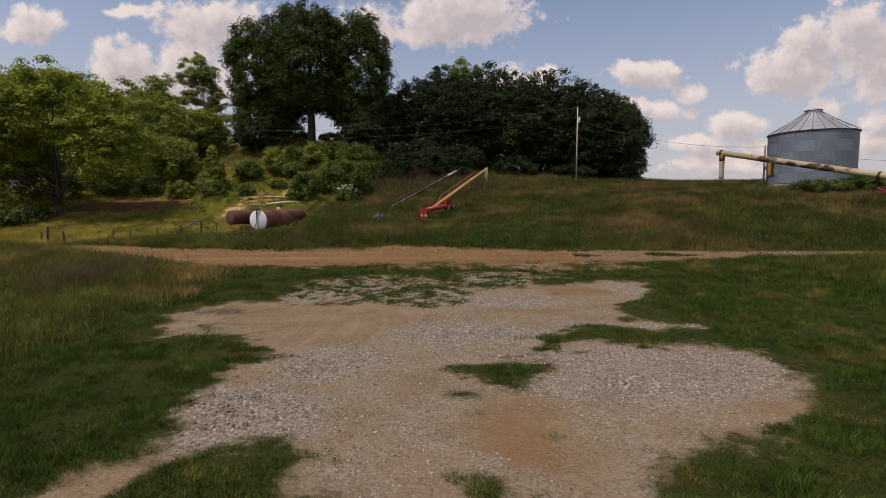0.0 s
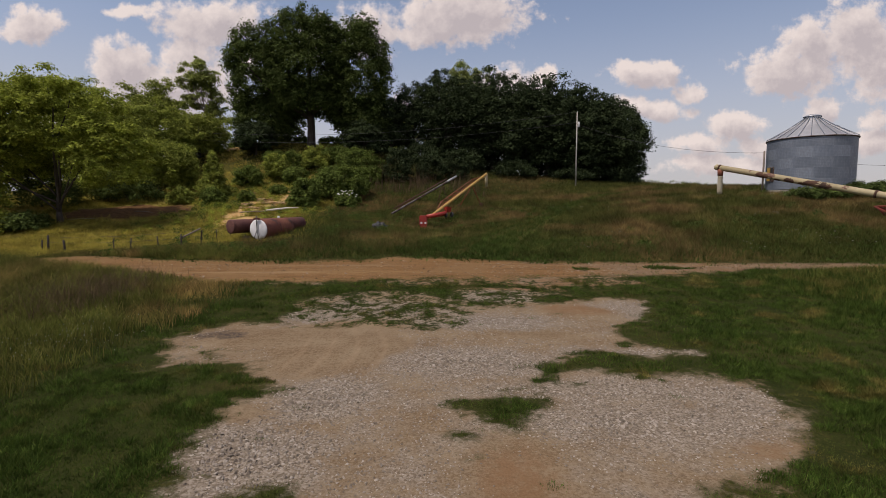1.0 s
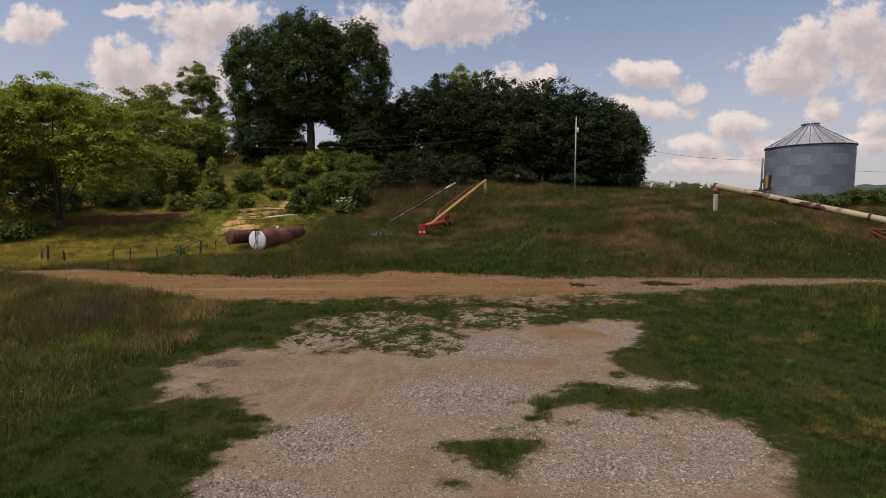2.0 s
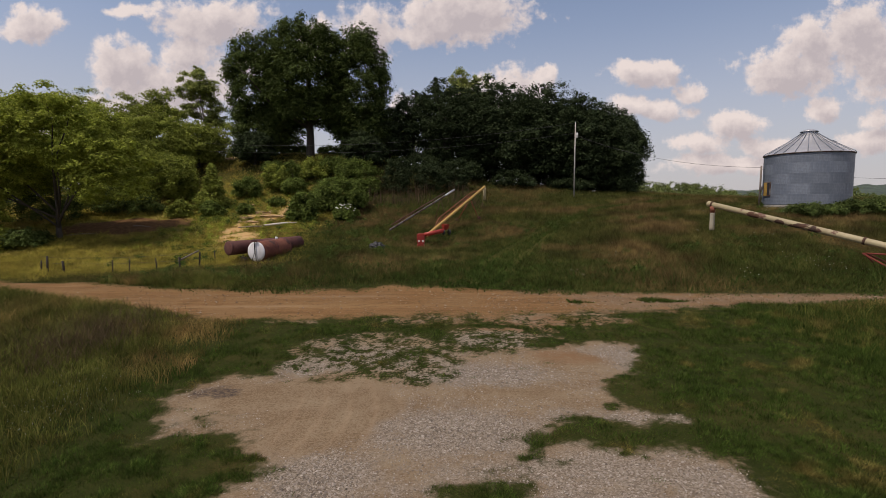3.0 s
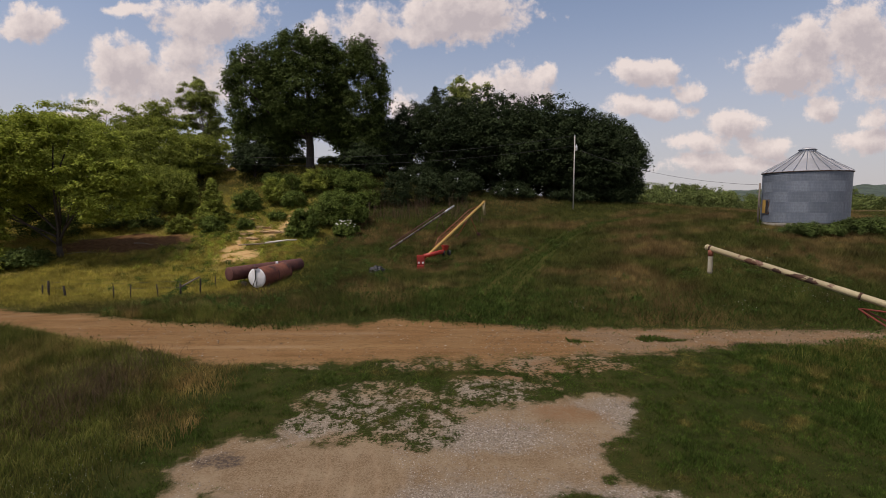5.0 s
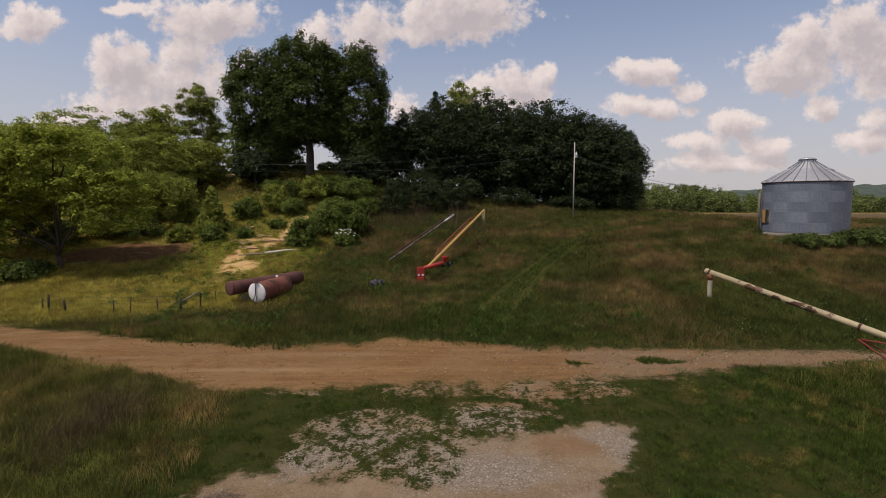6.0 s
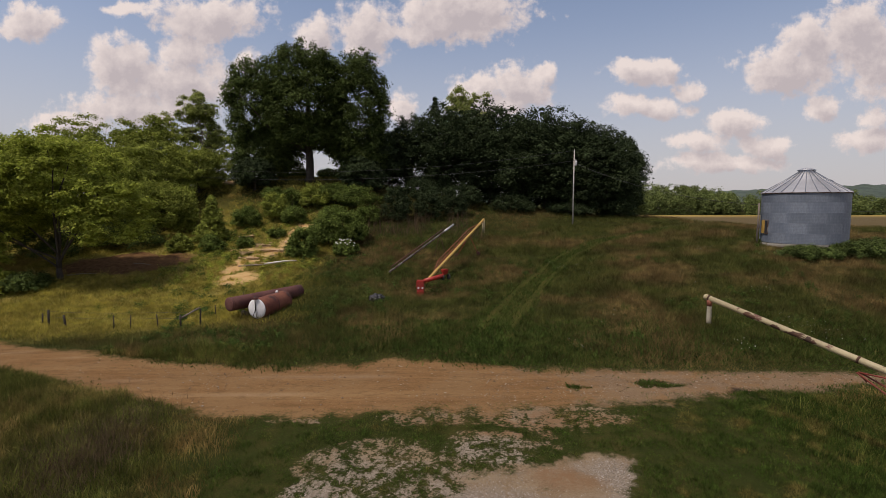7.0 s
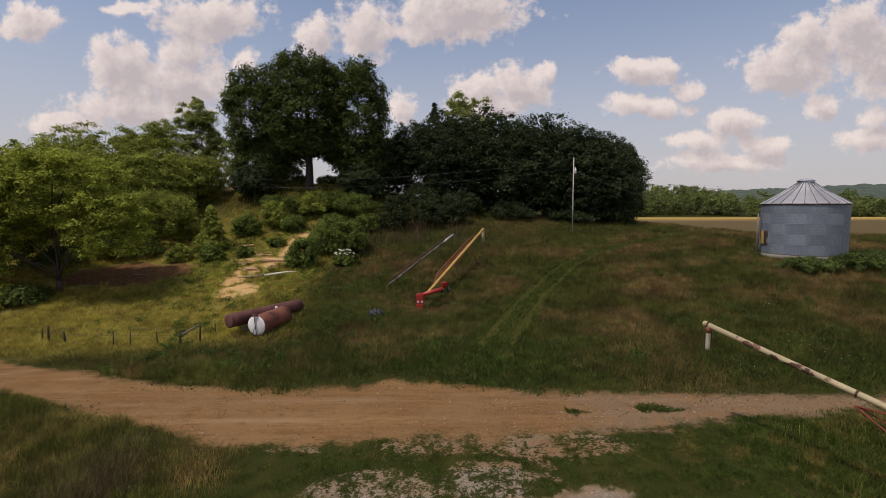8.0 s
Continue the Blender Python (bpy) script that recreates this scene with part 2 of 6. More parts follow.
    grit = range_of(nt, calc(nt, "ADD", attr("grit"), calc(nt, "MULTIPLY_ADD", noise_of(nt, 1.1, 8.0, 0.72), 2.4, -1.2)), 0.3, 0.9, 0.0, 0.6)
    road = mix_of(nt, grit, road, mix_of(nt, 0.65, stone, (0.140, 0.094, 0.054)))
    bank = ramp_of(nt, noise_of(nt, 0.9, 7.0, 0.66), [(0.35, (0.36, 0.21, 0.085)), (0.55, (0.47, 0.32, 0.15)), (0.72, (0.22, 0.115, 0.045))])
    # reddish brown litter, also standing for the tree's shade on the grass
    shaded_litter = ramp_of(nt, noise_of(nt, 3.0, 6.0, 0.7), [(0.35, (0.07, 0.036, 0.016)), (0.6, (0.14, 0.078, 0.036)), (0.75, (0.23, 0.14, 0.07))])
    crop = ramp_of(nt, noise_of(nt, 0.12, 6.0, 0.65, (0.5, 0.15, 1)), [(0.3, (0.27, 0.18, 0.045)), (0.55, (0.40, 0.28, 0.08)), (0.75, (0.22, 0.16, 0.05))])
    # cloud shadow painted brown over the near part of the field
    crop = mix_of(nt, attr("cloud_shade"), crop, (0.105, 0.078, 0.038))
    tufts = calc(nt, "MULTIPLY", calc(nt, "MULTIPLY_ADD", noise_of(nt, 11.0, 7.0, 0.75), 3.0, -1.5), attr("mixed"))
    edge = calc(nt, "ADD", calc(nt, "ADD", attr("yard"), wob), tufts)
    bare = range_of(nt, edge, -0.18, 0.20)
    col = mix_of(nt, bare, soil, yard)
    col = mix_of(nt, range_of(nt, calc(nt, "ADD", attr("road"), calc(nt, "MULTIPLY", wob, 1.8)), -0.35, 0.35), col, road)
    col = mix_of(nt, range_of(nt, calc(nt, "ADD", attr("bank"), calc(nt, "MULTIPLY_ADD", noise_of(nt, 1.6, 7.0, 0.75), 2.6, -1.35)), -0.05, 0.2), col, bank)
    col = mix_of(nt, range_of(nt, calc(nt, "ADD", attr("litter"), wob), -0.05, 0.25), col, shaded_litter)
    col = mix_of(nt, calc(nt, "MULTIPLY", range_of(nt, attr("char"), 0.1, 0.8, 0.0, 1.0), range_of(nt, noise_of(nt, 13.0, 5.0, 0.7), 0.35, 0.6, 0.25, 0.95)), col, (0.058, 0.045, 0.038))
    col = mix_of(nt, range_of(nt, attr("tyre"), 0.0, 1.0, 0.0, 0.28), col, (0.30, 0.215, 0.14))
    col = mix_of(nt, attr("crop"), col, crop)
    nt.links.new(col, bsdf.inputs["Base Color"])
    bsdf.inputs["Roughness"].default_value = 0.95
    bsdf.inputs["Specular IOR Level"].default_value = 0.05
    h = calc(nt, "ADD", calc(nt, "MULTIPLY", stones.outputs["Distance"], -1.0), noise_of(nt, 16.0, 8.0, 0.7))
    bump_of(nt, bsdf, h, 0.4, 0.015)
    return m


GROUND = ground_material()
BARK = surface("bark", (0.055, 0.044, 0.034), (0.032, 0.026, 0.020), 1.5, 14, 0.9, 0, None, 0.7, 0.8, (1, 1, 0.25))
BARK_PALE = surface("pale_bark", (0.27, 0.23, 0.19), (0.15, 0.125, 0.10), 1.5, 14, 0.9, 0, None, 0.6, 0.6, (1, 1, 0.25))
OAK_LEAF = foliage("oak_leaf", (0.050, 0.073, 0.019), (0.070, 0.098, 0.026), (0.098, 0.128, 0.036), 0.2, 0.25)
GROVE_LEAF = foliage("grove_leaf", (0.028, 0.041, 0.017), (0.036, 0.052, 0.022), (0.047, 0.066, 0.028), 0.2, 0.2)
# sunshine on the left-hand trees is put into these two bright leaf colours
LIGHT_LEAF = foliage("light_leaf", (0.186, 0.228, 0.032), (0.248, 0.290, 0.045), (0.315, 0.348, 0.064), 0.3, 0.36)
MID_LEAF = foliage("mid_leaf", (0.150, 0.184, 0.031), (0.206, 0.240, 0.046), (0.264, 0.294, 0.063), 0.3, 0.34)
PALE_LEAF = foliage("pale_leaf", (0.175, 0.210, 0.055), (0.240, 0.275, 0.078), (0.31, 0.34, 0.11), 0.3, 0.5)
BUSH_LEAF = foliage("bush_leaf", (0.066, 0.096, 0.019), (0.100, 0.138, 0.029), (0.145, 0.185, 0.044), 0.5, 0.3)
FAR_LEAF = foliage("far_leaf", (0.088, 0.118, 0.036), (0.128, 0.160, 0.050), (0.172, 0.200, 0.068), 0.05, 0.25)
LAWN = foliage("lawn", (0.028, 0.054, 0.009), (0.049, 0.085, 0.014), (0.092, 0.124, 0.026), 0.8, 0.3, ((0.135, 0.108, 0.033), 0.53))
TALL = foliage("tall_grass", (0.064, 0.084, 0.016), (0.114, 0.126, 0.027), (0.180, 0.166, 0.047), 0.22, 0.4, ((0.215, 0.140, 0.055), 0.49))
MEADOW = foliage("meadow", (0.042, 0.054, 0.012), (0.072, 0.082, 0.019), (0.125, 0.118, 0.036), 0.14, 0.3, ((0.128, 0.088, 0.036), 0.45))
# yellowish grass; the sunshine on the left slope is put into its colour
SUNLIT_HAY = foliage("sunlit_hay_grass", (0.180, 0.178, 0.028), (0.300, 0.258, 0.052), (0.420, 0.340, 0.090), 0.16, 0.45, ((0.290, 0.205, 0.062), 0.54))
WEED = foliage("weed", (0.030, 0.056, 0.010), (0.050, 0.085, 0.016), (0.085, 0.122, 0.028), 0.5, 0.3)
DEAD = foliage("dead_stalk", (0.065, 0.042, 0.026), (0.11, 0.075, 0.045), (0.18, 0.13, 0.08), 0.6, 0.15)
PETAL = surface("white_petal", (0.58, 0.58, 0.50), (0.46, 0.47, 0.38), 5, 60, 0.7)
SANDSTONE = surface("sandstone", (0.44, 0.31, 0.17), (0.30, 0.19, 0.10), 6, 50, 0.95, 0, None, 0.5, 0.6)
GALV = surface("galvanised_steel", (0.205, 0.235, 0.285), (0.140, 0.165, 0.212), 1.1, 9, 0.58, 0.3, ((0.29, 0.275, 0.275), 0.60, 1.6), 0.4, 0.1, (1, 1, 0.35))
ROOFING = surface("roof_steel", (0.50, 0.50, 0.52), (0.40, 0.40, 0.42), 1.2, 12, 0.48, 0.55, None, 0.3, 0.1)
CREAM = surface("cream_paint", (0.40, 0.335, 0.20), (0.29, 0.235, 0.135), 0.9, 16, 0.65, 0, ((0.12, 0.055, 0.035), 0.60, 1.9), 0.4, 0.15)
YELLOW = surface("yellow_paint", (0.50, 0.31, 0.075), (0.38, 0.235, 0.06), 1.2, 25, 0.5, 0, ((0.20, 0.09, 0.04), 0.66, 2.0), 0.3, 0.15)
RED = surface("red_paint", (0.36, 0.028, 0.018), (0.25, 0.024, 0.017), 1.5, 25, 0.45, 0, ((0.16, 0.05, 0.03), 0.66, 3.0), 0.4, 0.15)
WORN_RED = surface("worn_red_paint", (0.20, 0.028, 0.018), (0.12, 0.030, 0.020), 2, 25, 0.6, 0, ((0.09, 0.035, 0.022), 0.55, 3.0), 0.5, 0.2)
RUST = surface("rusty_red_steel", (0.165, 0.048, 0.030), (0.27, 0.10, 0.055), 1.8, 18, 0.75, 0.1, ((0.070, 0.028, 0.022), 0.54, 1.4), 0.5, 0.3)
RUST_BROWN = surface("brown_rust", (0.085, 0.038, 0.020), (0.040, 0.022, 0.015), 3, 30, 0.85, 0, None, 0.5, 0.3)
RUST_RED = surface("rusty_red_rod", (0.26, 0.060, 0.024), (0.17, 0.060, 0.028), 2, 25, 0.7, 0, ((0.09, 0.035, 0.02), 0.56, 3.0), 0.5, 0.2)
RUST_DARK = surface("dark_rusty_steel", (0.085, 0.030, 0.026), (0.13, 0.05, 0.04), 1.3, 18, 0.8, 0.1, ((0.05, 0.025, 0.02), 0.6, 1.1), 0.5, 0.3)
WHITE = surface("white_paint", (0.74, 0.74, 0.76), (0.62, 0.61, 0.62), 1.5, 20, 0.6, 0, ((0.35, 0.24, 0.18), 0.70, 4.0), 0.2, 0.1)
GREY_STEEL = surface("weathered_grey_steel", (0.20, 0.18, 0.17), (0.10, 0.082, 0.075), 1.5, 25, 0.75, 0.1, ((0.075, 0.042, 0.032), 0.48, 1.8), 0.5, 0.2)
BLACK = surface("black_plastic", (0.02, 0.02, 0.024), (0.032, 0.03, 0.035), 3, 25, 0.6)
WIRE = surface("wire", (0.05, 0.05, 0.055), (0.035, 0.035, 0.035), 3, 25, 0.6)
WOOD = surface("weathered_wood", (0.22, 0.18, 0.15), (0.13, 0.105, 0.088), 1.5, 22, 0.9, 0, None, 0.6, 0.5, (1, 1, 0.15))
POLE_WOOD = surface("pale_pole_wood", (0.46, 0.43, 0.40), (0.34, 0.315, 0.29), 1.5, 22, 0.85, 0, None, 0.4, 0.4, (1, 1, 0.15))
SLEEVE = surface("dirty_sleeve", (0.46, 0.42, 0.33), (0.34, 0.30, 0.22), 3, 22, 0.8)
BLEACHED = surface("bleached_wood", (0.62, 0.58, 0.52), (0.47, 0.42, 0.36), 2, 22, 0.85)


# ---- helpers for building ----
def smooth(a, b, v):
    t = np.clip((v - a) / (b - a), 0, 1)
    return t * t * (3 - 2 * t)


def hash01(i, j, seed):
    n = (i.astype(np.int64) * 374761393 + j.astype(np.int64) * 668265263 + seed * 974711) & 0x7FFFFFFF
    n = ((n ^ (n >> 13)) * 1274126177) & 0x7FFFFFFF
    return ((n ^ (n >> 16)) & 0xFFFF) / 65535.0


def value_noise(x, y, size, seed):
    x, y = x / size, y / size
    i, j = np.floor(x), np.floor(y)
    u, v = x - i, y - j
    u, v = u * u * (3 - 2 * u), v * v * (3 - 2 * v)
    a, b, c, d = hash01(i, j, seed), hash01(i + 1, j, seed), hash01(i, j + 1, seed), hash01(i + 1, j + 1, seed)
    return (a * (1 - u) + b * u) * (1 - v) + (c * (1 - u) + d * u) * v


def fbm(x, y, size, seed, octaves=4):
    total, amp = 0, 0.5
    for k in range(octaves):
        total = total + amp * (value_noise(x, y, size / 2**k, seed + k) - 0.5) * 2
        amp *= 0.55
    return total


def height(x, y):
    """The lie of the land: a level yard, a rise behind the road, a wooded knoll, a field falling away."""
    x, y = np.asarray(x, float), np.asarray(y, float)
    z = 0.40 * smooth(11, 19.5, y) + 0.0825 * np.clip(y - 20.5, 0, 29.5)
    z = z + 1.0 * smooth(5, 18, x) * smooth(20, 34, y) + 0.8 * smooth(17, 32, x) * smooth(26, 42, y)
    z = z + 8.6 * np.exp(-(((x + 21) / np.where(x < -21, 22.0, 25.0)) ** 2) / 2 - ((y - 70) / 9.5) ** 2 / 2)
    z = z - 1.15 * smooth(-5, -23, x) * smooth(20, 29, y) * (1 - smooth(33, 44, y))
    z = z - 0.55 * np.exp(-(((x + 0.8) / 3.2) ** 2) - ((y - 34.8) / 2.6) ** 2)
    z = z - 6 * smooth(110, 385, y) + 12 * smooth(395, 480, y)
    rough = smooth(21, 27, y) + 0.6 * smooth(-7, -11, x)
    z = z + 0.13 * fbm(x, y, 5.0, 3, 3) * np.clip(rough, 0, 1) + 0.02 * fbm(x, y, 1.3, 9, 3)
    return z


def zat(x, y):
    return float(height(np.array([x]), np.array([y]))[0])


def lobe(x, y, cx, cy, rx, ry):
    """About how many metres a place lies inside an oval."""
    return (1 - np.hypot((x - cx) / rx, (y - cy) / ry)) * min(rx, ry)


YARD_SOUTH = [(1.9, 1.2), (0.2, 0.2), (-2.2, 0.8), (-4.6, 2.2), (-3.26, 3.55), (-2.86, 3.95), (-2.53, 4.38), (-2.55, 4.72), (-2.9, 5.34), (-2.99, 5.77), (-2.85, 6.05), (-3.06, 6.57), (-2.81, 6.75), (-2.49, 7.15),
              (-3.13, 7.76), (-3.29, 8.5), (-4.0, 8.45), (-4.63, 8.17), (-5.02, 7.88), (-4.98, 8.53), (-5.25, 9.3)]
YARD_NORTH = [(-5.6, 10.0), (-5.46, 10.85), (-5.0, 11.29), (-3.83, 11.43), (-3.95, 12.23), (-3.32, 12.9), (-2.48, 12.18), (-1.78, 11.43), (-1.06, 11.14), (0.01, 10.71), (0.11, 12.09), (0.9, 12.92), (2.02, 13.26),
              (3.01, 13.44), (4.5, 13.89), (5.66, 13.76), (5.44, 12.92), (4.78, 11.76), (3.96, 10.99), (3.75, 10.1)]
YARD_EAST = [(3.54, 9.61), (4.2, 9.3), (4.88, 9.0), (3.77, 8.81), (2.74, 9.18), (2.18, 8.63), (1.47, 8.18), (1.62, 7.65), (2.28, 7.93), (3.04, 7.72), (4.28, 7.83), (4.79, 7.34), (4.85, 6.69), (4.56, 6.04),
             (4.08, 5.34), (3.73, 4.97), (3.34, 4.67), (2.97, 4.48), (2.84, 4.72), (2.53, 4.6), (2.36, 4.33), (1.92, 4.16), (1.88, 3.85), (1.74, 3.5)]
GRASS_PATCH = [(-3.0, 3.2), (-2.74, 3.59), (-2.39, 4.25), (-2.05, 4.47), (-1.49, 4.55), (-1.2, 4.19), (-1.34, 3.93), (-1.1, 3.76), (-0.71, 3.55), (-0.7, 3.0), (-2.0, 2.6)]
GRASS_ISLE = [(0.17, 6.75), (0.93, 6.88), (1.45, 6.72), (1.32, 6.2), (0.78, 5.75), (0.59, 5.88), (0.19, 6.4)]


def inside_outline(x, y, outline):
    """Metres inside a closed outline (minus: outside it)."""
    best, odd = np.full(x.shape, 1e9), np.zeros(x.shape, bool)
    for (ax, ay), (bx, by) in zip(outline, outline[1:] + outline[:1]):
        k = np.clip(((x - ax) * (bx - ax) + (y - ay) * (by - ay)) / ((bx - ax) ** 2 + (by - ay) ** 2), 0, 1)
        best = np.minimum(best, np.hypot(x - ax - k * (bx - ax), y - ay - k * (by - ay)))
        if ay != by:
            odd ^= ((ay > y) != (by > y)) & (x < ax + (y - ay) / (by - ay) * (bx - ax))
    return np.where(odd, best, -best)


YARD_STEP, YARD_X, YARD_Y = 0.06, -9.0, -2.0
yard_gx, yard_gy = np.meshgrid(YARD_X + YARD_STEP * np.arange(300), YARD_Y + YARD_STEP * np.arange(320), indexing="ij")
YARD_MAP = inside_outline(yard_gx, yard_gy, YARD_SOUTH + YARD_NORTH + YARD_EAST)
for spot in (GRASS_PATCH, GRASS_ISLE):
    YARD_MAP = np.minimum(YARD_MAP, -inside_outline(yard_gx, yard_gy, spot))


def yard_field(x, y):
    """Metres inside the bare yard (minus: out in the grass)."""
    u, v = np.clip((x - YARD_X) / YARD_STEP, 0, 298.999), np.clip((y - YARD_Y) / YARD_STEP, 0, 318.999)
    i, j = u.astype(int), v.astype(int)
    u, v = u - i, v - j
    f = (YARD_MAP[i, j] * (1 - u) + YARD_MAP[i + 1, j] * u) * (1 - v) + (YARD_MAP[i, j + 1] * (1 - u) + YARD_MAP[i + 1, j + 1] * u) * v
    for o in ((1.95, 7.25, 0.3, 0.13), (1.5, 7.5, 0.16, 0.1), (0.25, 5.65, 0.16, 0.09), (0.4, 5.45, 0.12, 0.07), (0.42, 3.75, 0.12, 0.14), (-2.4, 11.15, 0.22, 0.12), (-4.3, 9.0, 0.3, 0.1)):
        f = np.minimum(f, -lobe(x, y, *o))
    thin = thin_field(x, y)
    worn = -0.32 + 0.24 * smooth(0, 0.9, thin) + 0.10 * smooth(15.0, 15.8, y)
    k = smooth(-0.1, 0.4, thin)
    return f * (1 - k) + np.maximum(worn, np.minimum(f, 0.05)) * k


def thin_field(x, y):
    """Metres inside the parts where grass and gravel are mixed."""
    t = lobe(x, y, -1.6, 13.1, 2.9, 2.1)
    for o in ((-0.3, 11.9, 1.2, 1.3), (1.6, 14.4, 1.9, 1.3), (3.4, 14.9, 0.8, 1.3), (3.6, 16.2, 4.6, 1.1), (0.3, 16.2, 3.6, 0.9), (4.45, 10.95, 0.5, 0.5), (-4.5, 15.9, 3.6, 0.5), (6.2, 12.0, 0.5, 0.16), (6.85, 14.1, 0.5, 0.16), (7.9, 13.0, 0.55, 0.2),
              (6.3, 10.2, 0.4, 0.16), (6.7, 9.4, 0.3, 0.16), (6.1, 9.6, 0.35, 0.14), (4.6, 15.2, 1.3, 0.4), (5.3, 8.95, 0.6, 0.14), (3.2, 4.2, 0.45, 0.3), (-3.4, 4.9, 0.5, 0.16), (-0.4, 15.8, 2.2, 0.6), (-3.6, 12.2, 0.9, 0.5)):
        t = np.maximum(t, lobe(x, y, *o))
    return t


def yard_edge(x, y):
    """The ragged edge of the yard, with tufts and bare spots."""
    mixed = smooth(-0.2, 0.4, thin_field(x, y))
    return yard_field(x, y) + (0.22 + 0.06 * mixed) * fbm(x, y, 0.9, 21) + (0.34 + 0.12 * mixed) * fbm(x, y, 0.30, 31, 3) + 0.55 * mixed * fbm(x, y, 0.15, 36, 2)


def track_off(x, y):
    """Metres from the middle of the wheel track up the slope."""
    return np.abs(x - np.interp(y, (20, 22, 27.5, 36, 43.5, 48, 50.5, 62), (1.3, 1.9, 3.6, 7.1, 11.2, 15.0, 18.6, 34.0)))


def heaps(x, y):
    """How thickly the loose stone lies, 0 to 0.6."""
    h = np.full_like(x, -1.0)
    for o in ((-2.4, 5.1, 1.0, 0.85), (2.8, 6.05, 1.7, 0.45), (4.1, 6.7, 0.55, 0.8), (2.6, 7.1, 1.4, 0.35), (4.9, 12.5, 0.6, 0.95), (1.2, 11.5, 1.5, 0.8), (-3.2, 12.0, 1.0, 0.6), (-1.6, 12.7, 1.7, 0.8), (1.5, 14.2, 1.3, 0.7), (-1.7, 6.9, 0.75, 0.65), (0.4, 8.5, 1.3, 0.75), (4.0, 9.1, 1.2, 0.35), (5.1, 13.1, 0.8, 0.5)):
        h = np.maximum(h, 0.25 + 0.7 * lobe(x, y, *o))
    return np.clip(h + 0.12 * fbm(x, y, 0.7, 39), 0, 0.6)


def clay_field(x, y):
    """Metres inside the bare smooth clay."""
    f = lobe(x, y, -2.1, 9.6, 1.6, 2.2)
    for o in ((2.0, 10.25, 2.3, 0.5), (3.5, 12.5, 1.3, 0.8), (0.8, 4.6, 0.75, 1.1), (3.6, 5.35, 0.8, 0.4), (-2.6, 6.3, 0.6, 0.4), (-3.9, 10.0, 1.2, 1.0)):
        f = np.maximum(f, lobe(x, y, *o))
    return f + 0.35 * fbm(x, y, 0.8, 35)


def red_field(x, y):
    """How red the bare soil is, 0 to 1."""
    r = np.zeros_like(x)
    for o in ((3.6, 12.75, 1.2, 0.65), (3.3, 14.4, 0.6, 0.9), (-0.3, 15.9, 1.3, 0.5), (3.6, 15.6, 4.0, 1.1), (0.8, 4.6, 0.5, 0.8), (3.7, 5.3, 0.5, 0.3)):
        r = np.maximum(r, smooth(-0.15, 0.4, lobe(x, y, *o) + 0.25 * fbm(x, y, 0.6, 34)))
    return r


def road_field(x, y):
    """Metres inside the dirt road."""
    far = np.interp(x, (-60, -23, -14.8, -8.1, -3.4, -2.0, 2.1, 6.5, 12.4, 18.5, 60), (37.5, 25.8, 22.2, 20.7, 21.2, 21.7, 21.0, 20.3, 20.1, 20.1, 20.4))
    near = np.interp(x, (-60, -19, -12.8, -9.4, -6.8, -3.4, -0.3, 1.7, 3.6, 6.2, 8.8, 13.4, 17.5, 60), (31.0, 20.9, 18.2, 16.9, 16.2, 16.4, 16.8, 16.6, 17.0, 17.1, 17.5, 18.1, 18.8, 19.0))
    return np.minimum(far - y, y - near)


def road_edge(x, y):
    """The ragged edge of the road, with a broken grass strip between the wheel tracks."""
    e = road_field(x, y) + 0.5 * smooth(3, 8, x) * fbm(x * 0.25, y, 0.5, 37) + 0.45 * fbm(x, y, 2.2, 22) + 0.5 * fbm(x, y, 0.6, 32, 3)
    return e - 2.2 * smooth(1.5, 5, x) * smooth(12, 8.5, x) * np.exp(-(((y - 18.4 - 0.05 * x) / 0.5) ** 2)) * smooth(0.0, 0.35, fbm(x * 0.6, y, 0.7, 38))


def bank_field(x, y):
    f = lobe(x, y, -16.2, 38.5, 1.9, 1.6)
    for o in ((-17.2, 42.5, 0.9, 3.0), (-15.8, 46.0, 1.3, 1.6), (-17.6, 47.5, 2.2, 0.9), (-15.4, 51.5, 0.8, 3.4), (-14.8, 54.5, 1.4, 0.8), (-28.8, 66.6, 3.4, 1.1)):
        f = np.maximum(f, lobe(x, y, *o))
    return f


# litter under the left tree, shaped to the shade it casts
def litter_field(x, y):
    return lobe(x, y, -27.5, 43.5, 5.4, 3.4) + 1.5 * fbm(x, y, 2.4, 40) + 0.7 * fbm(x, y, 0.7, 44)


def crop_field(x, y):
    return smooth(0, 5, np.minimum(x - np.maximum(33, 0.36 * y), y - np.maximum(57, 98 - x))) * smooth(388, 378, y)


def mesh_of(name, verts, faces, material, smooth_shade=False):
    """A mesh from arrays; faces all of one size, or a list of arrays."""
    me = bpy.data.meshes.new(name)
    groups = faces if isinstance(faces, list) else [faces]
    verts = np.asarray(verts, np.float32)
    me.vertices.add(len(verts))
    me.vertices.foreach_set("co", verts.ravel())
    loops = np.concatenate([np.asarray(g, np.int32).ravel() for g in groups])
    totals = np.concatenate([np.full(len(g), np.shape(g)[1], np.int32) for g in groups])
    me.loops.add(len(loops))
    me.loops.foreach_set("vertex_index", loops)
    me.polygons.add(len(totals))
    me.polygons.foreach_set("loop_start", np.concatenate([[0], np.cumsum(totals)[:-1]]).astype(np.int32))
    me.polygons.foreach_set("loop_total", totals)
    me.polygons.foreach_set("use_smooth", np.full(len(totals), smooth_shade))
    me.materials.append(material)
    me.update(calc_edges=True)
    me.validate()
    return me


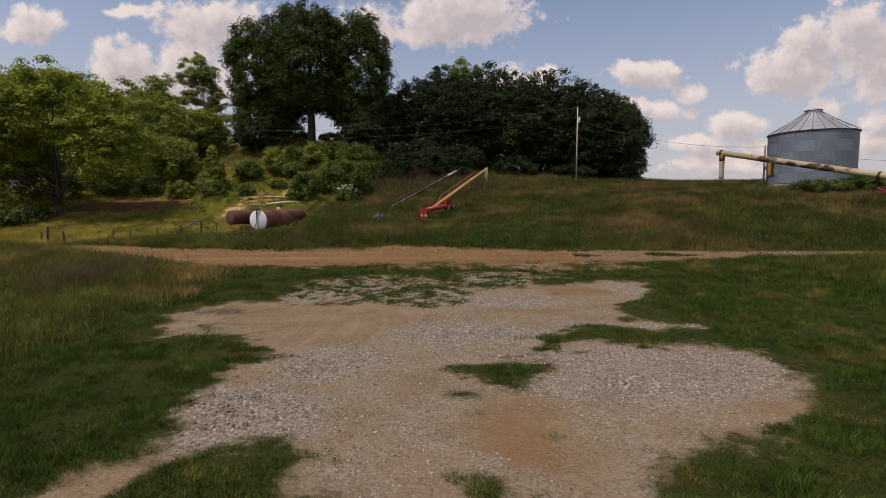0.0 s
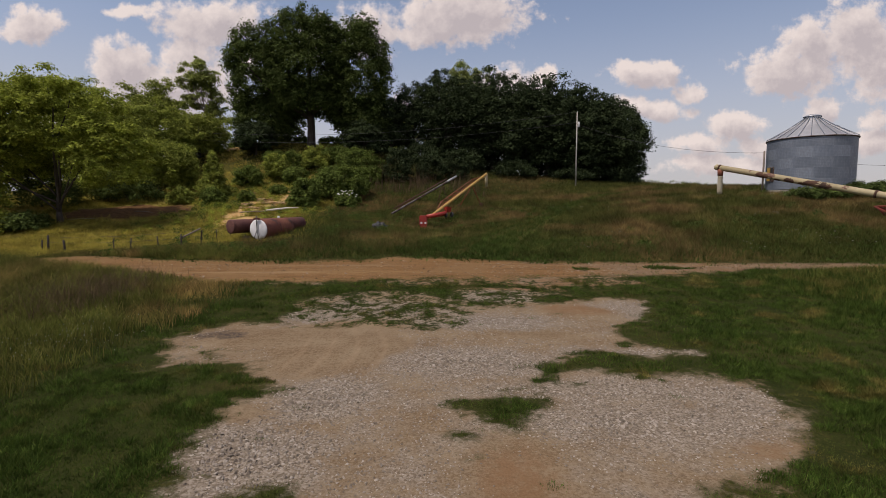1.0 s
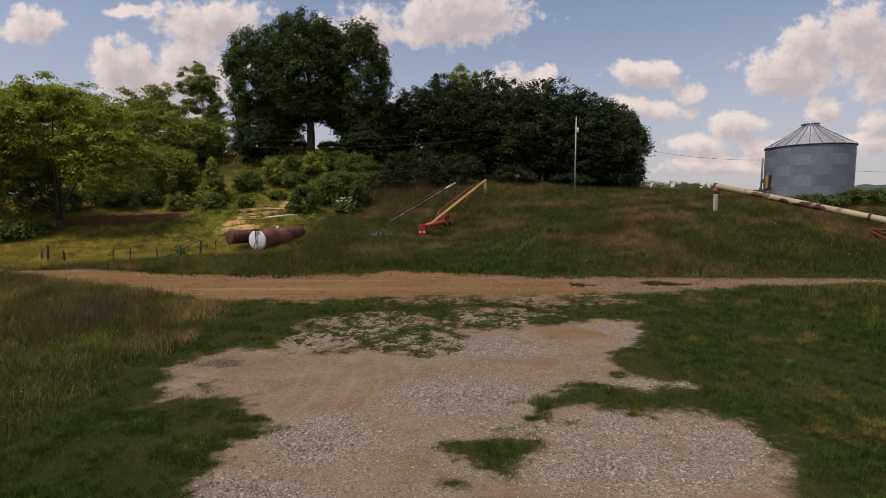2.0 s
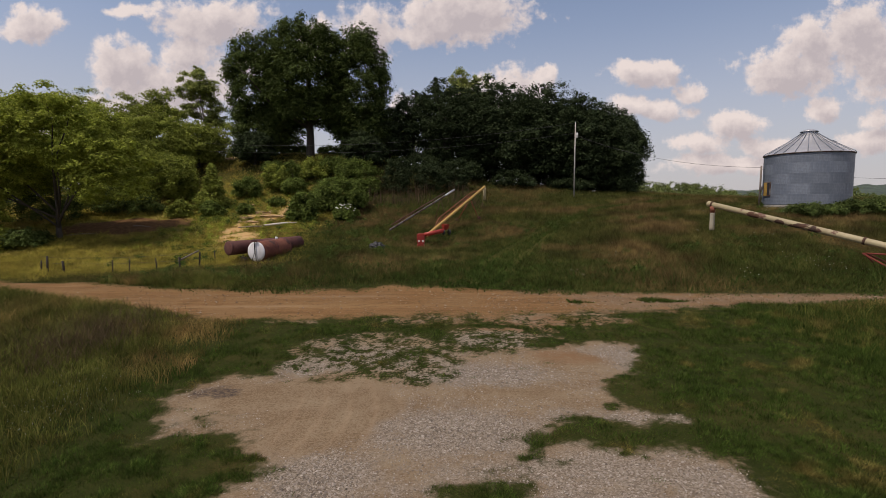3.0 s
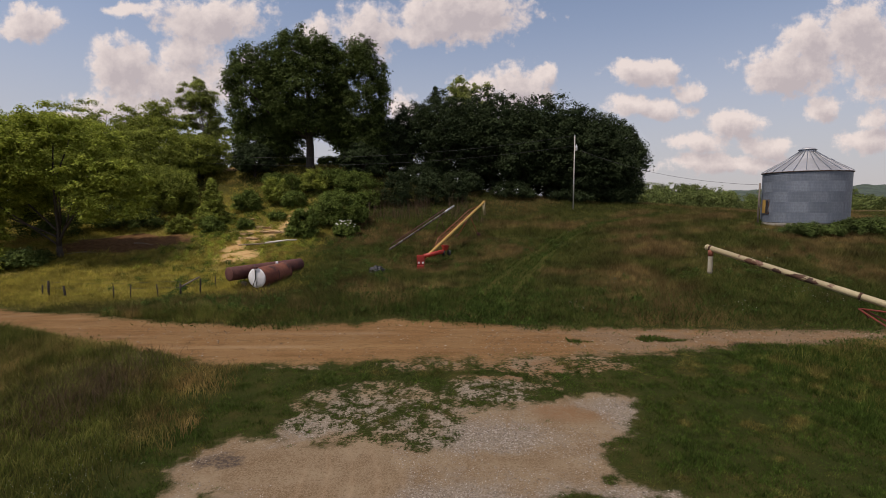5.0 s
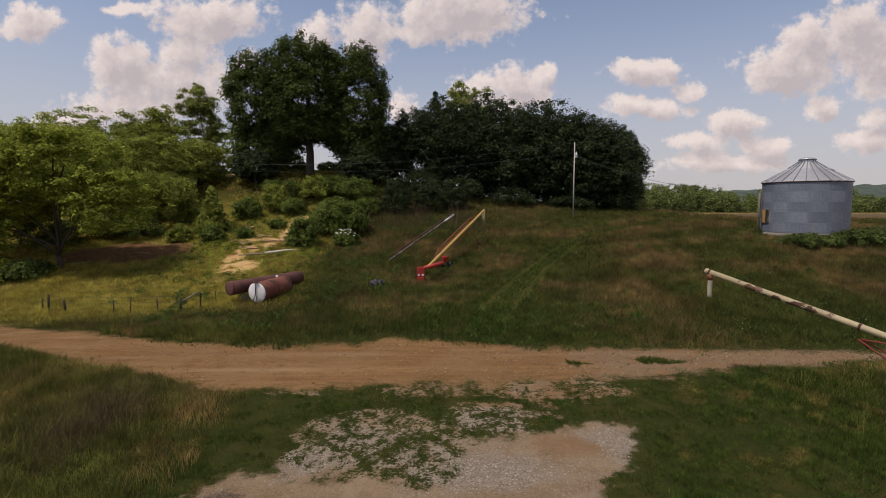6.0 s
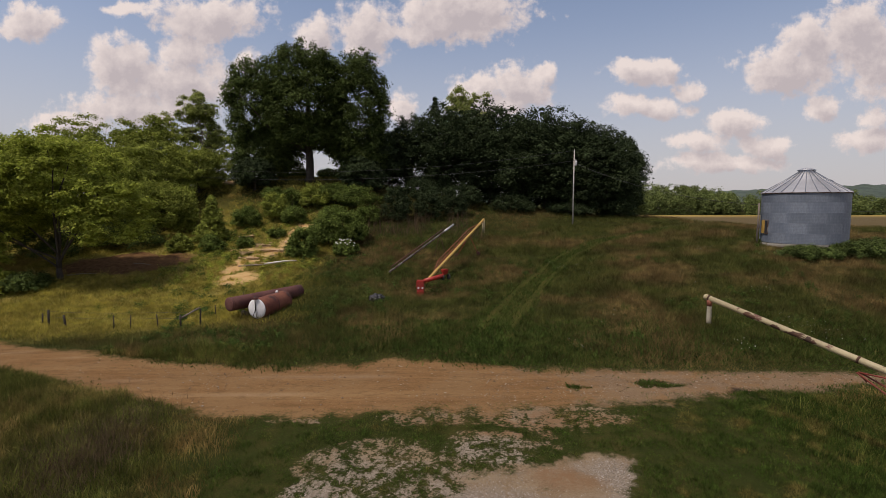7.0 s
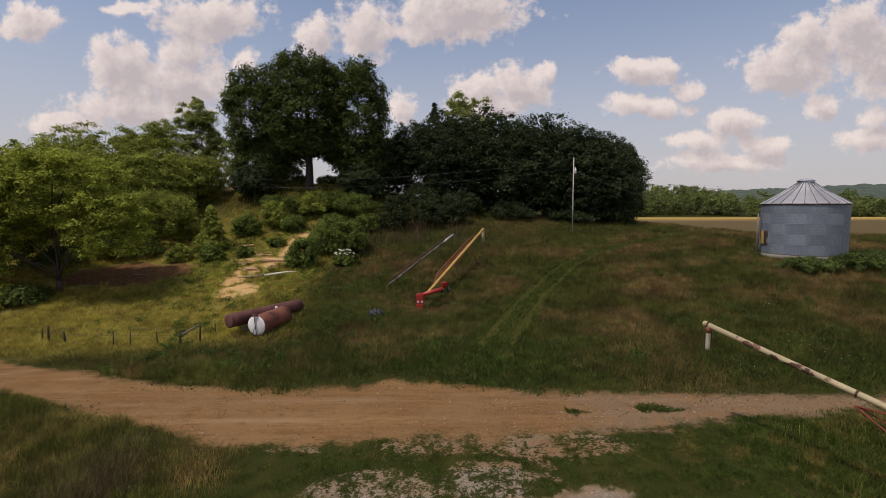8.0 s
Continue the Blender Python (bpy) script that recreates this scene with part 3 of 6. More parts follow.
def thing(name, place, label, category, group="", turn=0.0):
    ob = new(name)
    ob.empty_display_size = 0.2
    ob.matrix_world = pose(*place, 0, 0, turn)
    return tagged(ob, label, category, group)


def part(name, me, parent, label="", at=None):
    """Links a mesh as one part under a thing or a part. A bmesh comes with its material as a pair."""
    if isinstance(me, tuple):
        bm, material = me
        me = bpy.data.meshes.new(name)
        bm.normal_update()
        bm.to_mesh(me)
        bm.free()
        me.materials.append(material)
    ob = new(name, me)
    ob.parent = parent
    if at is not None:
        ob.matrix_local = at
    return tagged(ob, label)


def tube(points, radii, sides=8, caps=True):
    """Verts and faces of a tapered tube along points."""
    pts = np.asarray(points, float)
    radii = np.broadcast_to(np.asarray(radii, float), (len(pts),))
    way = np.gradient(pts, axis=0)
    way /= np.linalg.norm(way, axis=1)[:, None] + 1e-9
    ref = np.array([0.0, 0.0, 1.0]) if abs(way[0, 2]) < 0.9 else np.array([1.0, 0.0, 0.0])
    a = np.cross(way, ref)
    a /= np.linalg.norm(a, axis=1)[:, None] + 1e-9
    b = np.cross(way, a)
    ang = np.linspace(0, 2 * np.pi, sides, endpoint=False)
    ring = a[:, None] * np.cos(ang)[None, :, None] + b[:, None] * np.sin(ang)[None, :, None]
    v = (pts[:, None] + ring * radii[:, None, None]).reshape(-1, 3)
    i, j = np.meshgrid(np.arange(len(pts) - 1), np.arange(sides), indexing="ij")
    k = (j + 1) % sides
    f = np.stack([i * sides + j, i * sides + k, (i + 1) * sides + k, (i + 1) * sides + j], -1).reshape(-1, 4)
    if caps:
        v = np.concatenate([v, pts[:1], pts[-1:]])
        n = len(v)
        j, k = np.arange(sides), (np.arange(sides) + 1) % sides
        last = (len(pts) - 1) * sides
        f = [f, np.concatenate([np.stack([k, j, np.full(sides, n - 2)], -1), np.stack([last + j, last + k, np.full(sides, n - 1)], -1)])]
    else:
        f = [f]
    return v, f


def tubes(name, runs, material, sides=8):
    """One mesh of several tubes: runs of (points, radii)."""
    vs, f4, f3, n = [], [], [], 0
    for points, radii in runs:
        v, f = tube(points, radii, sides)
        vs.append(v), f4.append(f[0] + n), f3.append(f[1] + n)
        n += len(v)
    return mesh_of(name, np.concatenate(vs), [np.concatenate(f4), np.concatenate(f3)], material, True)


def box_mesh(size, material, bevel=0.01, middle=(0, 0, 0), taper=1.0):
    bm = bmesh.new()
    bmesh.ops.create_cube(bm, size=1.0)
    for v in bm.verts:
        s = taper if v.co.z < 0 else 1.0
        v.co = Vector((v.co.x * size[0] * s + middle[0], v.co.y * size[1] * s + middle[1], v.co.z * size[2] + middle[2]))
    if bevel:
        bmesh.ops.bevel(bm, geom=bm.edges[:], offset=bevel, segments=2, affect="EDGES")
    return bm, material


def lathe(profile, sides, material, name="lathe"):
    """A turned mesh about z from (radius, height) pairs."""
    pr = np.asarray(profile, float)
    ang = np.linspace(0, 2 * np.pi, sides, endpoint=False)
    v = np.stack([pr[:, None, 0] * np.cos(ang), pr[:, None, 0] * np.sin(ang), np.repeat(pr[:, 1:2], sides, 1)], -1).reshape(-1, 3)
    i, j = np.meshgrid(np.arange(len(pr) - 1), np.arange(sides), indexing="ij")
    k = (j + 1) % sides
    f = np.stack([i * sides + j, i * sides + k, (i + 1) * sides + k, (i + 1) * sides + j], -1).reshape(-1, 4)
    return mesh_of(name, v, f, material, True)


# ---- ground: one sheet to the horizon ----
def axis_lines(lo, hi, fine, mid_lo, mid_hi, mid, far):
    core = np.arange(lo, hi, fine)
    up = np.arange(hi, mid_hi, mid)
    down = np.arange(mid_lo, lo, mid)
    grow = np.geomspace(1, far, 26)
    return np.concatenate([mid_lo - grow[::-1], down, core, up, mid_hi - 1 + grow])


def build_ground():
    xs = axis_lines(-8, 9, 0.085, -46, 48, 0.55, 3000)
    ys = axis_lines(2, 18, 0.085, -6, 76, 0.36, 3000)
    gx, gy = np.meshgrid(xs, ys, indexing="ij")
    x, y = gx.ravel(), gy.ravel()
    z = height(x, y)
    i, j = np.meshgrid(np.arange(len(xs) - 1), np.arange(len(ys) - 1), indexing="ij")
    n = len(ys)
    f = np.stack([i * n + j, (i + 1) * n + j, (i + 1) * n + j + 1, i * n + j + 1], -1).reshape(-1, 4)
    # wheel ruts on the road and a slightly sunk yard
    z -= 0.035 * smooth(-0.2, 0.5, road_field(x, y)) + 0.02 * smooth(-0.1, 0.2, yard_field(x, y))
    me = mesh_of("ground", np.stack([x, y, z], -1), f, GROUND, True)
    fields = {
        "yard": np.clip(yard_edge(x, y), -1, 1),
        "road": np.clip(road_edge(x, y), -1, 1),
        "bank": np.clip(bank_field(x, y) + 0.55 * fbm(x, y, 2.0, 23) + 0.45 * fbm(x, y, 0.8, 28), -1, 1),
        "litter": np.clip(litter_field(x, y) * 0.6, -1, 1),
        "crop": crop_field(x, y),
        "mixed": smooth(-0.2, 0.4, thin_field(x, y)),
        # where the crop is coloured dark for a cloud's shadow
        "cloud_shade": smooth(150, 105, y + 10 * fbm(x, y, 30, 29)),
        "grit": 0.30 * smooth(-3, 4, x) + 0.45 * smooth(3, 8, x),
        # straw in the wheel track, and over the left slope painted as sunlit
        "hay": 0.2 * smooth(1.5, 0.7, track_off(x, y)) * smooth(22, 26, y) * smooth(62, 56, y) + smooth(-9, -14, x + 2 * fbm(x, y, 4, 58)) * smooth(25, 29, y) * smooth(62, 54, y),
        "tyre": smooth(0.55, 1.0, np.cos((x + 0.10 * (y - 9) ** 2) * 2 * np.pi / 0.52 + 1.0)) * smooth(0, 0.6, lobe(x, y, -1.8, 9.3, 1.6, 2.3)) * (0.5 + 0.5 * value_noise(x, y, 0.8, 25))
        + smooth(0.5, 1.0, np.cos((y + 0.35 * fbm(x, y * 0.5, 7.0, 27) + 0.14 * np.maximum(-9 - x, 0)) * 2 * np.pi / 1.8)) * smooth(0.2, 1.0, road_field(x, y)) * smooth(0.3, 0.8, value_noise(x * 0.5, y, 1.6, 26)),
        "char": smooth(0.0, 0.4, lobe(x, y, -4.65, 10.35, 0.72, 0.5) + 0.35 * fbm(x, y, 0.4, 24)),
        "red": red_field(x, y),
        "stony": 0.30 + 0.25 * smooth(0, 0.4, thin_field(x, y)) * smooth(15.0, 14.2, y) + 1.5 * heaps(x, y) + 0.25 * np.clip(lobe(x, y, 0.6, 6.2, 3.6, 3.4), -0.5, 0.6)
        - 1.1 * np.clip(clay_field(x, y), 0, 0.6),
    }
    for key, values in fields.items():
        a = me.attributes.new(key, "FLOAT", "POINT")
        a.data.foreach_set("value", values.astype(np.float32))
    tagged(new("ground", me), "uneven farm ground with grass, pale gravel yard and brown dirt road", "ground", kind="structure")


build_ground()


# ---- grass ----
def blades(name, x, y, h, w, material, label, seed, bend=0.35, segments=1, lift=0.0):
    rng = np.random.default_rng(seed)
    n = len(x)
    z = height(x, y) - 0.03 + lift
    turn, lean = rng.uniform(0, 2 * np.pi, n), rng.uniform(0.1, 1.0, n) * bend * h
    side = np.stack([np.cos(turn), np.sin(turn), 0 * turn], -1)
    way = rng.uniform(0, 2 * np.pi, n)
    fall = np.stack([np.cos(way), np.sin(way), 0 * way], -1) * lean[:, None]
    base = np.stack([x, y, z], -1)
    half = side * (w / 2)[:, None]
    up = np.stack([0 * h, 0 * h, h], -1)
    if segments == 1:
        v = np.stack([base - half, base + half, base + up + fall], 1).reshape(-1, 3)
        f = np.arange(3 * n).reshape(-1, 3)
    else:
        knee = base + up * 0.6 + fall * 0.3
        v = np.stack([base - half, base + half, knee + half * 0.8, knee - half * 0.8, base + up + fall], 1).reshape(-1, 3)
        k = 5 * np.arange(n)[:, None]
        f = [k + np.array([[0, 1, 2, 3]]), k + np.array([[3, 2, 4]])]
    ob = new(name, mesh_of(name, v, f, material))
    return tagged(ob, label, "grass", kind="stuff")


def scatter(x0, x1, y0, y1, per_m2, seed):
    rng = np.random.default_rng(seed)
    n = int((x1 - x0) * (y1 - y0) * per_m2)
    return rng.uniform(x0, x1, n), rng.uniform(y0, y1, n), rng


def bare_at(x, y):
    """Above 0 where no grass grows."""
    b = np.maximum(yard_edge(x, y), road_edge(x, y))
    return np.maximum(b, np.maximum(bank_field(x, y) + 0.55 * fbm(x, y, 2.0, 23) + 0.45 * fbm(x, y, 0.8, 28), litter_field(x, y) * 0.6))


def in_sight(x, y, margin=3.0):
    """Within the wedge of land that lies before the eye."""
    return np.abs(x) < 0.93 * y + margin


def build_grass():
    for x0, x1, y0, y1, dense, fine, seed in ((-5.5, 6.5, 2.4, 8.0, 4600, 0.85, 41), (-11, 17, 8.0, 19, 1650, 1.0, 410), (-9, -5.5, 3.5, 8.0, 2000, 0.9, 411), (6.5, 11, 4.5, 8.0, 2000, 0.9, 412)):
        x, y, rng = scatter(x0, x1, y0, y1, dense, seed)
        edge = bare_at(x, y)
        keep = in_sight(x, y) & (edge < rng.normal(-0.02, 0.05 + 0.30 * smooth(-1.2, -0.3, -np.abs(road_field(x, y))) + 0.14 * smooth(-0.3, 0.3, thin_field(x, y)), len(x)))
        keep &= (rng.uniform(0, 1, len(x)) > smooth(-5.4, -8.5, x)) & (rng.uniform(0, 1, len(x)) < np.clip(1.2 - y / 32, 0.65, 1))
        x, y, edge = x[keep], y[keep], edge[keep]
        near = smooth(0.0, -0.9, edge)
        tuft = np.clip(0.5 + 1.5 * fbm(x, y, 0.45, 55), 0, 1.6)
        h = (0.055 + 0.03 * near + 0.10 * smooth(8, 13, x) + 0.04 * np.clip(fbm(x, y, 1.6, 51), 0, 1)) * rng.uniform(0.6, 1.5, len(x)) * (0.55 + 0.8 * tuft) * (0.55 + 0.45 * smooth(0.12, -0.3, edge))
        blades("lawn_grass", x, y, h * (0.35 + 0.65 * fine), rng.uniform(0.010, 0.022, len(x)) * fine, LAWN, "short dark green lawn grass round the gravel yard", seed + 20, 1.2)
    # stray tufts in the yard
    rng = np.random.default_rng(47)
    spots = [(-1.95, 6.5), (0.35, 5.55), (0.5, 5.8), (3.4, 6.9), (-1.05, 4.3), (-0.95, 4.15), (0.45, 3.75), (0.75, 3.6), (1.1, 4.6), (-2.2, 5.6), (2.2, 7.3), (1.2, 7.2), (-4.3, 9.3), (-4.9, 9.4), (-3.9, 9.1), (-2.6, 11.2), (-3.4, 11.0), (0.1, 10.9), (0.9, 11.3), (2.2, 11.9), (2.9, 12.3)]
    cx, cy = np.array(spots).T
    k = rng.integers(0, len(spots), 2600)
    x, y = cx[k] + rng.normal(0, 0.07, 2600) * rng.uniform(0.4, 1.6, 2600), cy[k] + rng.normal(0, 0.05, 2600)
    blades("weed_tufts", x, y, rng.uniform(0.012, 0.035, 2600), rng.uniform(0.007, 0.015, 2600), LAWN, "small green weed tufts growing through the gravel", 69, 1.5)
    # rank grass along the verge
    x, y, rng = scatter(-30, -6, 3, 23, 400, 42)
    keep = in_sight(x, y) & (bare_at(x, y) < -0.15) & (rng.uniform(0, 1, len(x)) < smooth(-5.4, -8.0, x + 1.2 * fbm(x, y, 3, 52)))
    x, y = x[keep], y[keep]
    h = (0.30 + 0.30 * smooth(-8, -12, x) + 0.22 * fbm(x, y, 1.6, 53)).clip(0.12) * rng.uniform(0.6, 1.35, len(x))
    h *= 0.45 + 0.55 * smooth(-0.1, -1.6, road_field(x, y))
    blades("verge_grass", x, y, h, rng.uniform(0.009, 0.019, len(x)), TALL, "tall rank grass with brown seed heads on the verge", 62, 1.1, 2)
    x, y, rng = scatter(10, 24, 8, 19, 220, 49)
    keep = in_sight(x, y) & (bare_at(x, y) < -0.2) & (rng.uniform(0, 1, len(x)) < smooth(11.0, 15.5, x + 1.5 * fbm(x, y, 3, 61)))
    x, y = x[keep], y[keep]
    blades("verge_grass", x, y, rng.uniform(0.18, 0.5, len(x)) * (0.3 + 0.7 * smooth(0.2, -1.5, road_field(x, y))), rng.uniform(0.009, 0.018, len(x)), TALL, "taller browning grass at the edge of the lawn", 71, 1.1, 2)
    # lush weeds along the far side of the road
    x, y, rng = scatter(-15, 24, 18.5, 27, 420, 44)
    edge = road_field(x, y)
    keep = in_sight(x, y) & (bare_at(x, y) < rng.normal(-0.1, 0.3, len(x))) & (y > 18.5) & (rng.uniform(0, 1, len(x)) < 0.75 * smooth(-7.5, -0.5, edge + 3.0 * fbm(x, y, 3.5, 56)))
    x, y, edge = x[keep], y[keep], edge[keep]
    h = (0.06 + 0.17 * smooth(-0.3, -2.2, edge) + 0.10 * fbm(x, y, 1.1, 57)).clip(0.04) * rng.uniform(0.6, 1.4, len(x))
    blades("roadside_weeds", x, y, h, rng.uniform(0.03, 0.07, len(x)), WEED, "lush green broad-leaved weeds along the dirt road", 64, 1.5)
    # the slope behind the road
    x, y, rng = scatter(-50, 52, 17, 69, 235, 43)
    track = track_off(x, y)
    rut = np.minimum(np.abs(track - 0.8) / 0.3, 1)
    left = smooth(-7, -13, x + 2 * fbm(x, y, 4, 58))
    keep = in_sight(x, y, 6) & (bare_at(x, y) < rng.normal(-0.15, 0.25, len(x))) & (crop_field(x, y) < 0.3) & (y > 18)
    keep &= (rng.uniform(0, 1, len(x)) < np.clip(1.75 - y / 40, 0.28, 1)) & (rng.uniform(0, 1, len(x)) < 0.12 + 0.88 * rut) & ((track > 1.15) | (rng.uniform(0, 1, len(x)) < 0.25))
    x, y, rut, left = x[keep], y[keep], rut[keep], left[keep]
    h = (0.34 + 0.22 * fbm(x, y, 4, 54) + 0.18 * fbm(x, y, 1.2, 59)).clip(0.1) * rng.uniform(0.5, 1.4, len(x)) * (0.5 + 0.5 * rut)
    h *= 0.25 + 0.75 * smooth(0.2, -1.8, road_field(x, y))
    h *= 1 - 0.3 * smooth(0, 1.0, lobe(x, y, -10.8, 27.3, 3.0, 2.0))
    w = rng.uniform(0.013, 0.03, len(x)) * (0.45 + y / 45)
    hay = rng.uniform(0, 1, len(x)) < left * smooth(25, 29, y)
    close = ~hay & (y < 31)
    far = ~hay & ~close
    blades("meadow_grass", x[close], y[close], h[close].clip(0.06), w[close], MEADOW, "unmown meadow grass, green and reddish brown, behind the road", 63, 1.3)
    blades("slope_grass", x[far], y[far], h[far].clip(0.06), w[far], MEADOW, "unmown meadow grass, green and reddish brown, up the slope", 67, 1.3)
    blades("sunlit_hay_grass", x[hay], y[hay], h[hay].clip(0.06) * 0.75, w[hay] * 1.2, SUNLIT_HAY, "yellowish hay grass below the sandy bank, sunlight put into its colour", 65, 1.5)
    # tufts over the sandy bank
    x, y, rng = scatter(-20, -13, 36, 57, 240, 50)
    keep = (bank_field(x, y) > -0.6) & (fbm(x, y, 1.1, 62) + 0.5 * fbm(x, y, 0.45, 63) > 0.30)
    x, y = x[keep], y[keep]
    blades("bank_tufts", x, y, rng.uniform(0.1, 0.38, len(x)), rng.uniform(0.02, 0.05, len(x)), SUNLIT_HAY, "yellow-green grass tufts growing over the sandy bank", 72, 1.2)
    # bare stems of the thicket below the grove
    rng = np.random.default_rng(48)
    x, y = rng.uniform(-8, 5, 1500), rng.uniform(52, 58, 1500)
    k = fbm(x, y, 2.5, 93) > -0.1
    blades("bare_stems", x[k], y[k], rng.uniform(0.7, 2.3, k.sum()), rng.uniform(0.02, 0.045, k.sum()), DEAD, "thicket of thin bare brown stems below the grove", 70, 0.25)
    # dead weeds in the verge
    rng = np.random.default_rng(46)
    x, y = rng.normal(-10.4, 0.8, 5000), rng.normal(13.6, 1.3, 5000)
    blades("dead_weeds", x, y, rng.uniform(0.25, 0.75, 5000), rng.uniform(0.008, 0.018, 5000), DEAD, "brown dead weed stalks in the verge", 68, 1.2)
    # shorter green growth in the wheel track
    x, y, rng = scatter(0, 28, 21, 56, 230, 45)
    off = track_off(x, y)
    keep = (off < 1.4 + 1.6 * smooth(31, 22, y) + 0.5 * fbm(x, y, 2, 60)) & (rng.uniform(0, 1, len(x)) < np.where(np.abs(off - 0.8) < 0.25, 0.25, 1.0)) & (bare_at(x, y) < -0.1)
    x, y = x[keep], y[keep]
    blades("track_grass", x, y, rng.uniform(0.08, 0.24, len(x)), rng.uniform(0.03, 0.07, len(x)), WEED, "short green grass in the old wheel track", 66, 1.4)


build_grass()


# ---- trees and bushes ----
def leaf_cloud(name, tufts, count, size, material, seed, flat=0.6, up_bias=0.9, droop=0.25):
    """A crown: small leaf sprays scattered softly through many overlapping tufts of (x, y, z, radius)."""
    rng = np.random.default_rng(seed)
    tufts = np.asarray(tufts, float)
    share = tufts[:, 3] ** 2
    k = rng.choice(len(tufts), count, p=share / share.sum())
    d = rng.normal(0, 0.42, (count, 3))
    d /= np.maximum(np.linalg.norm(d, axis=1), 1.1)[:, None] / 1.1
    r = tufts[k, 3]
    c = tufts[k, :3] + d * r[:, None] * np.array([1, 1, flat])
    c[:, 2] -= droop * r * (d[:, 0] ** 2 + d[:, 1] ** 2)
    nrm = d * 1.3 + rng.normal(0, 0.45, (count, 3)) + np.array([0, 0, up_bias])
    nrm /= np.linalg.norm(nrm, axis=1)[:, None]
    t = np.cross(nrm, rng.normal(size=(count, 3)))
    t /= np.linalg.norm(t, axis=1)[:, None]
    b = np.cross(nrm, t)
    s = size * rng.uniform(0.55, 1.4, count)[:, None]
    v = np.stack([c - t * s, c + t * s * 0.7 - b * s * 0.75, c + t * s * 0.7 + b * s * 0.75], 1).reshape(-1, 3)
    return mesh_of(name, v, np.arange(3 * count).reshape(-1, 3), material)


def crown_tufts(hulls, count, radius, seed, rough=0.16, deep=0.45):
    """Tufts near the skin of several overlapping rounded hulls (x, y, z, rx, ry, rz), with an uneven outline."""
    rng = np.random.default_rng(seed)
    hulls = np.asarray(hulls, float)
    share = (hulls[:, 3] * hulls[:, 4] * hulls[:, 5]) ** (2 / 3)
    out = []
    while len(out) < count:
        h = hulls[rng.choice(len(hulls), p=share / share.sum())]
        d = Vector(rng.normal(size=3)).normalized()
        if d.z < -0.75:
            continue
        f = 1 - deep * rng.uniform(0, 1) ** 1.7
        f *= 1 + rough * noise.noise(d * 2.2 + Vector((seed, 0, 0))) + 0.7 * rough * noise.noise(d * 6.0 + Vector((0, seed, 0)))
        r = radius * math.exp(rng.normal(0, 0.3))
        p = h[:3] + np.array(d) * np.maximum(h[3:] - 0.62 * r, 0.1) * f
        within = np.min(np.sum(((p - hulls[:, :3]) / hulls[:, 3:]) ** 2, 1))
        if within < (1 - deep) ** 2 * 0.8 or p[2] < 0.1:
            continue
        out.append((*p, r))
    return out


def limb_runs(lobes, fork, radius, seed, count):
    rng = np.random.default_rng(seed)
    runs = []
    high = sorted(lobes, key=lambda q: q[2])[len(lobes) // 3:]
    for n in rng.choice(len(high), min(count, len(high)), replace=False):
        end = np.array(high[n][:3])
        start = np.array([0, 0, fork * rng.uniform(0.7, 1.7)])
        mid = start * 0.5 + end * 0.5 + rng.normal(0, 0.09, 3) * np.linalg.norm(end - start)
        pts = [start, start * 0.78 + mid * 0.22 + rng.normal(0, 0.05, 3), mid, mid * 0.45 + end * 0.55 + rng.normal(0, 0.2, 3), end]
        runs.append((pts, radius * rng.uniform(0.3, 0.55) * np.array([1, 0.8, 0.55, 0.35, 0.12])))
    return runs


def tree(name, place, label, hulls, leaf, bark, seed, tufts=200, tuft_r=0.8, leaves=20000, size=0.12, trunk_r=0.3, trunk_top=6.0, fork=2.0, limbs=10, group="", flat=0.5, rough=0.16, deep=0.45, lean=0.0):
    """A trunk, limbs out to the tufts, and a crown over the hulls (x, y, z, rx, ry, rz from the foot)."""
    x, y = place
    ob = thing(name, (x, y, zat(x, y) - 0.05), label, "tree", group)
    cl = crown_tufts(hulls, tufts, tuft_r, seed, rough, deep)
    rng = np.random.default_rng(seed + 5)
    axis = [(0, 0, -0.3), (0, 0, 0.3), (lean * 0.3 + rng.uniform(-.1, .1), rng.uniform(-.1, .1), fork * 0.6), (lean * 0.6 + rng.uniform(-.2, .2), rng.uniform(-.2, .2), fork * 1.2), (lean, 0, (fork + trunk_top) * 0.55), (lean, 0, trunk_top)]
    part("trunk", tubes("trunk", [(axis, np.array([1.5, 1.08, 0.92, 0.8, 0.45, 0.12]) * trunk_r)], bark, 10), ob)
    for run in limb_runs(cl, fork, trunk_r, seed + 6, limbs):
        part("branch", tubes("branch", [run], bark, 6), ob)
    part("crown", leaf_cloud("crown", cl, leaves, size, leaf, seed + 7, flat), ob)
    return ob


def dome(tall, wide, low=0.05):
    """One rounded hull from near the ground to the top."""
    mid = low * tall + (1 - low) * tall * 0.45
    return [(0, 0, mid, wide / 2, wide / 2, tall - mid)]


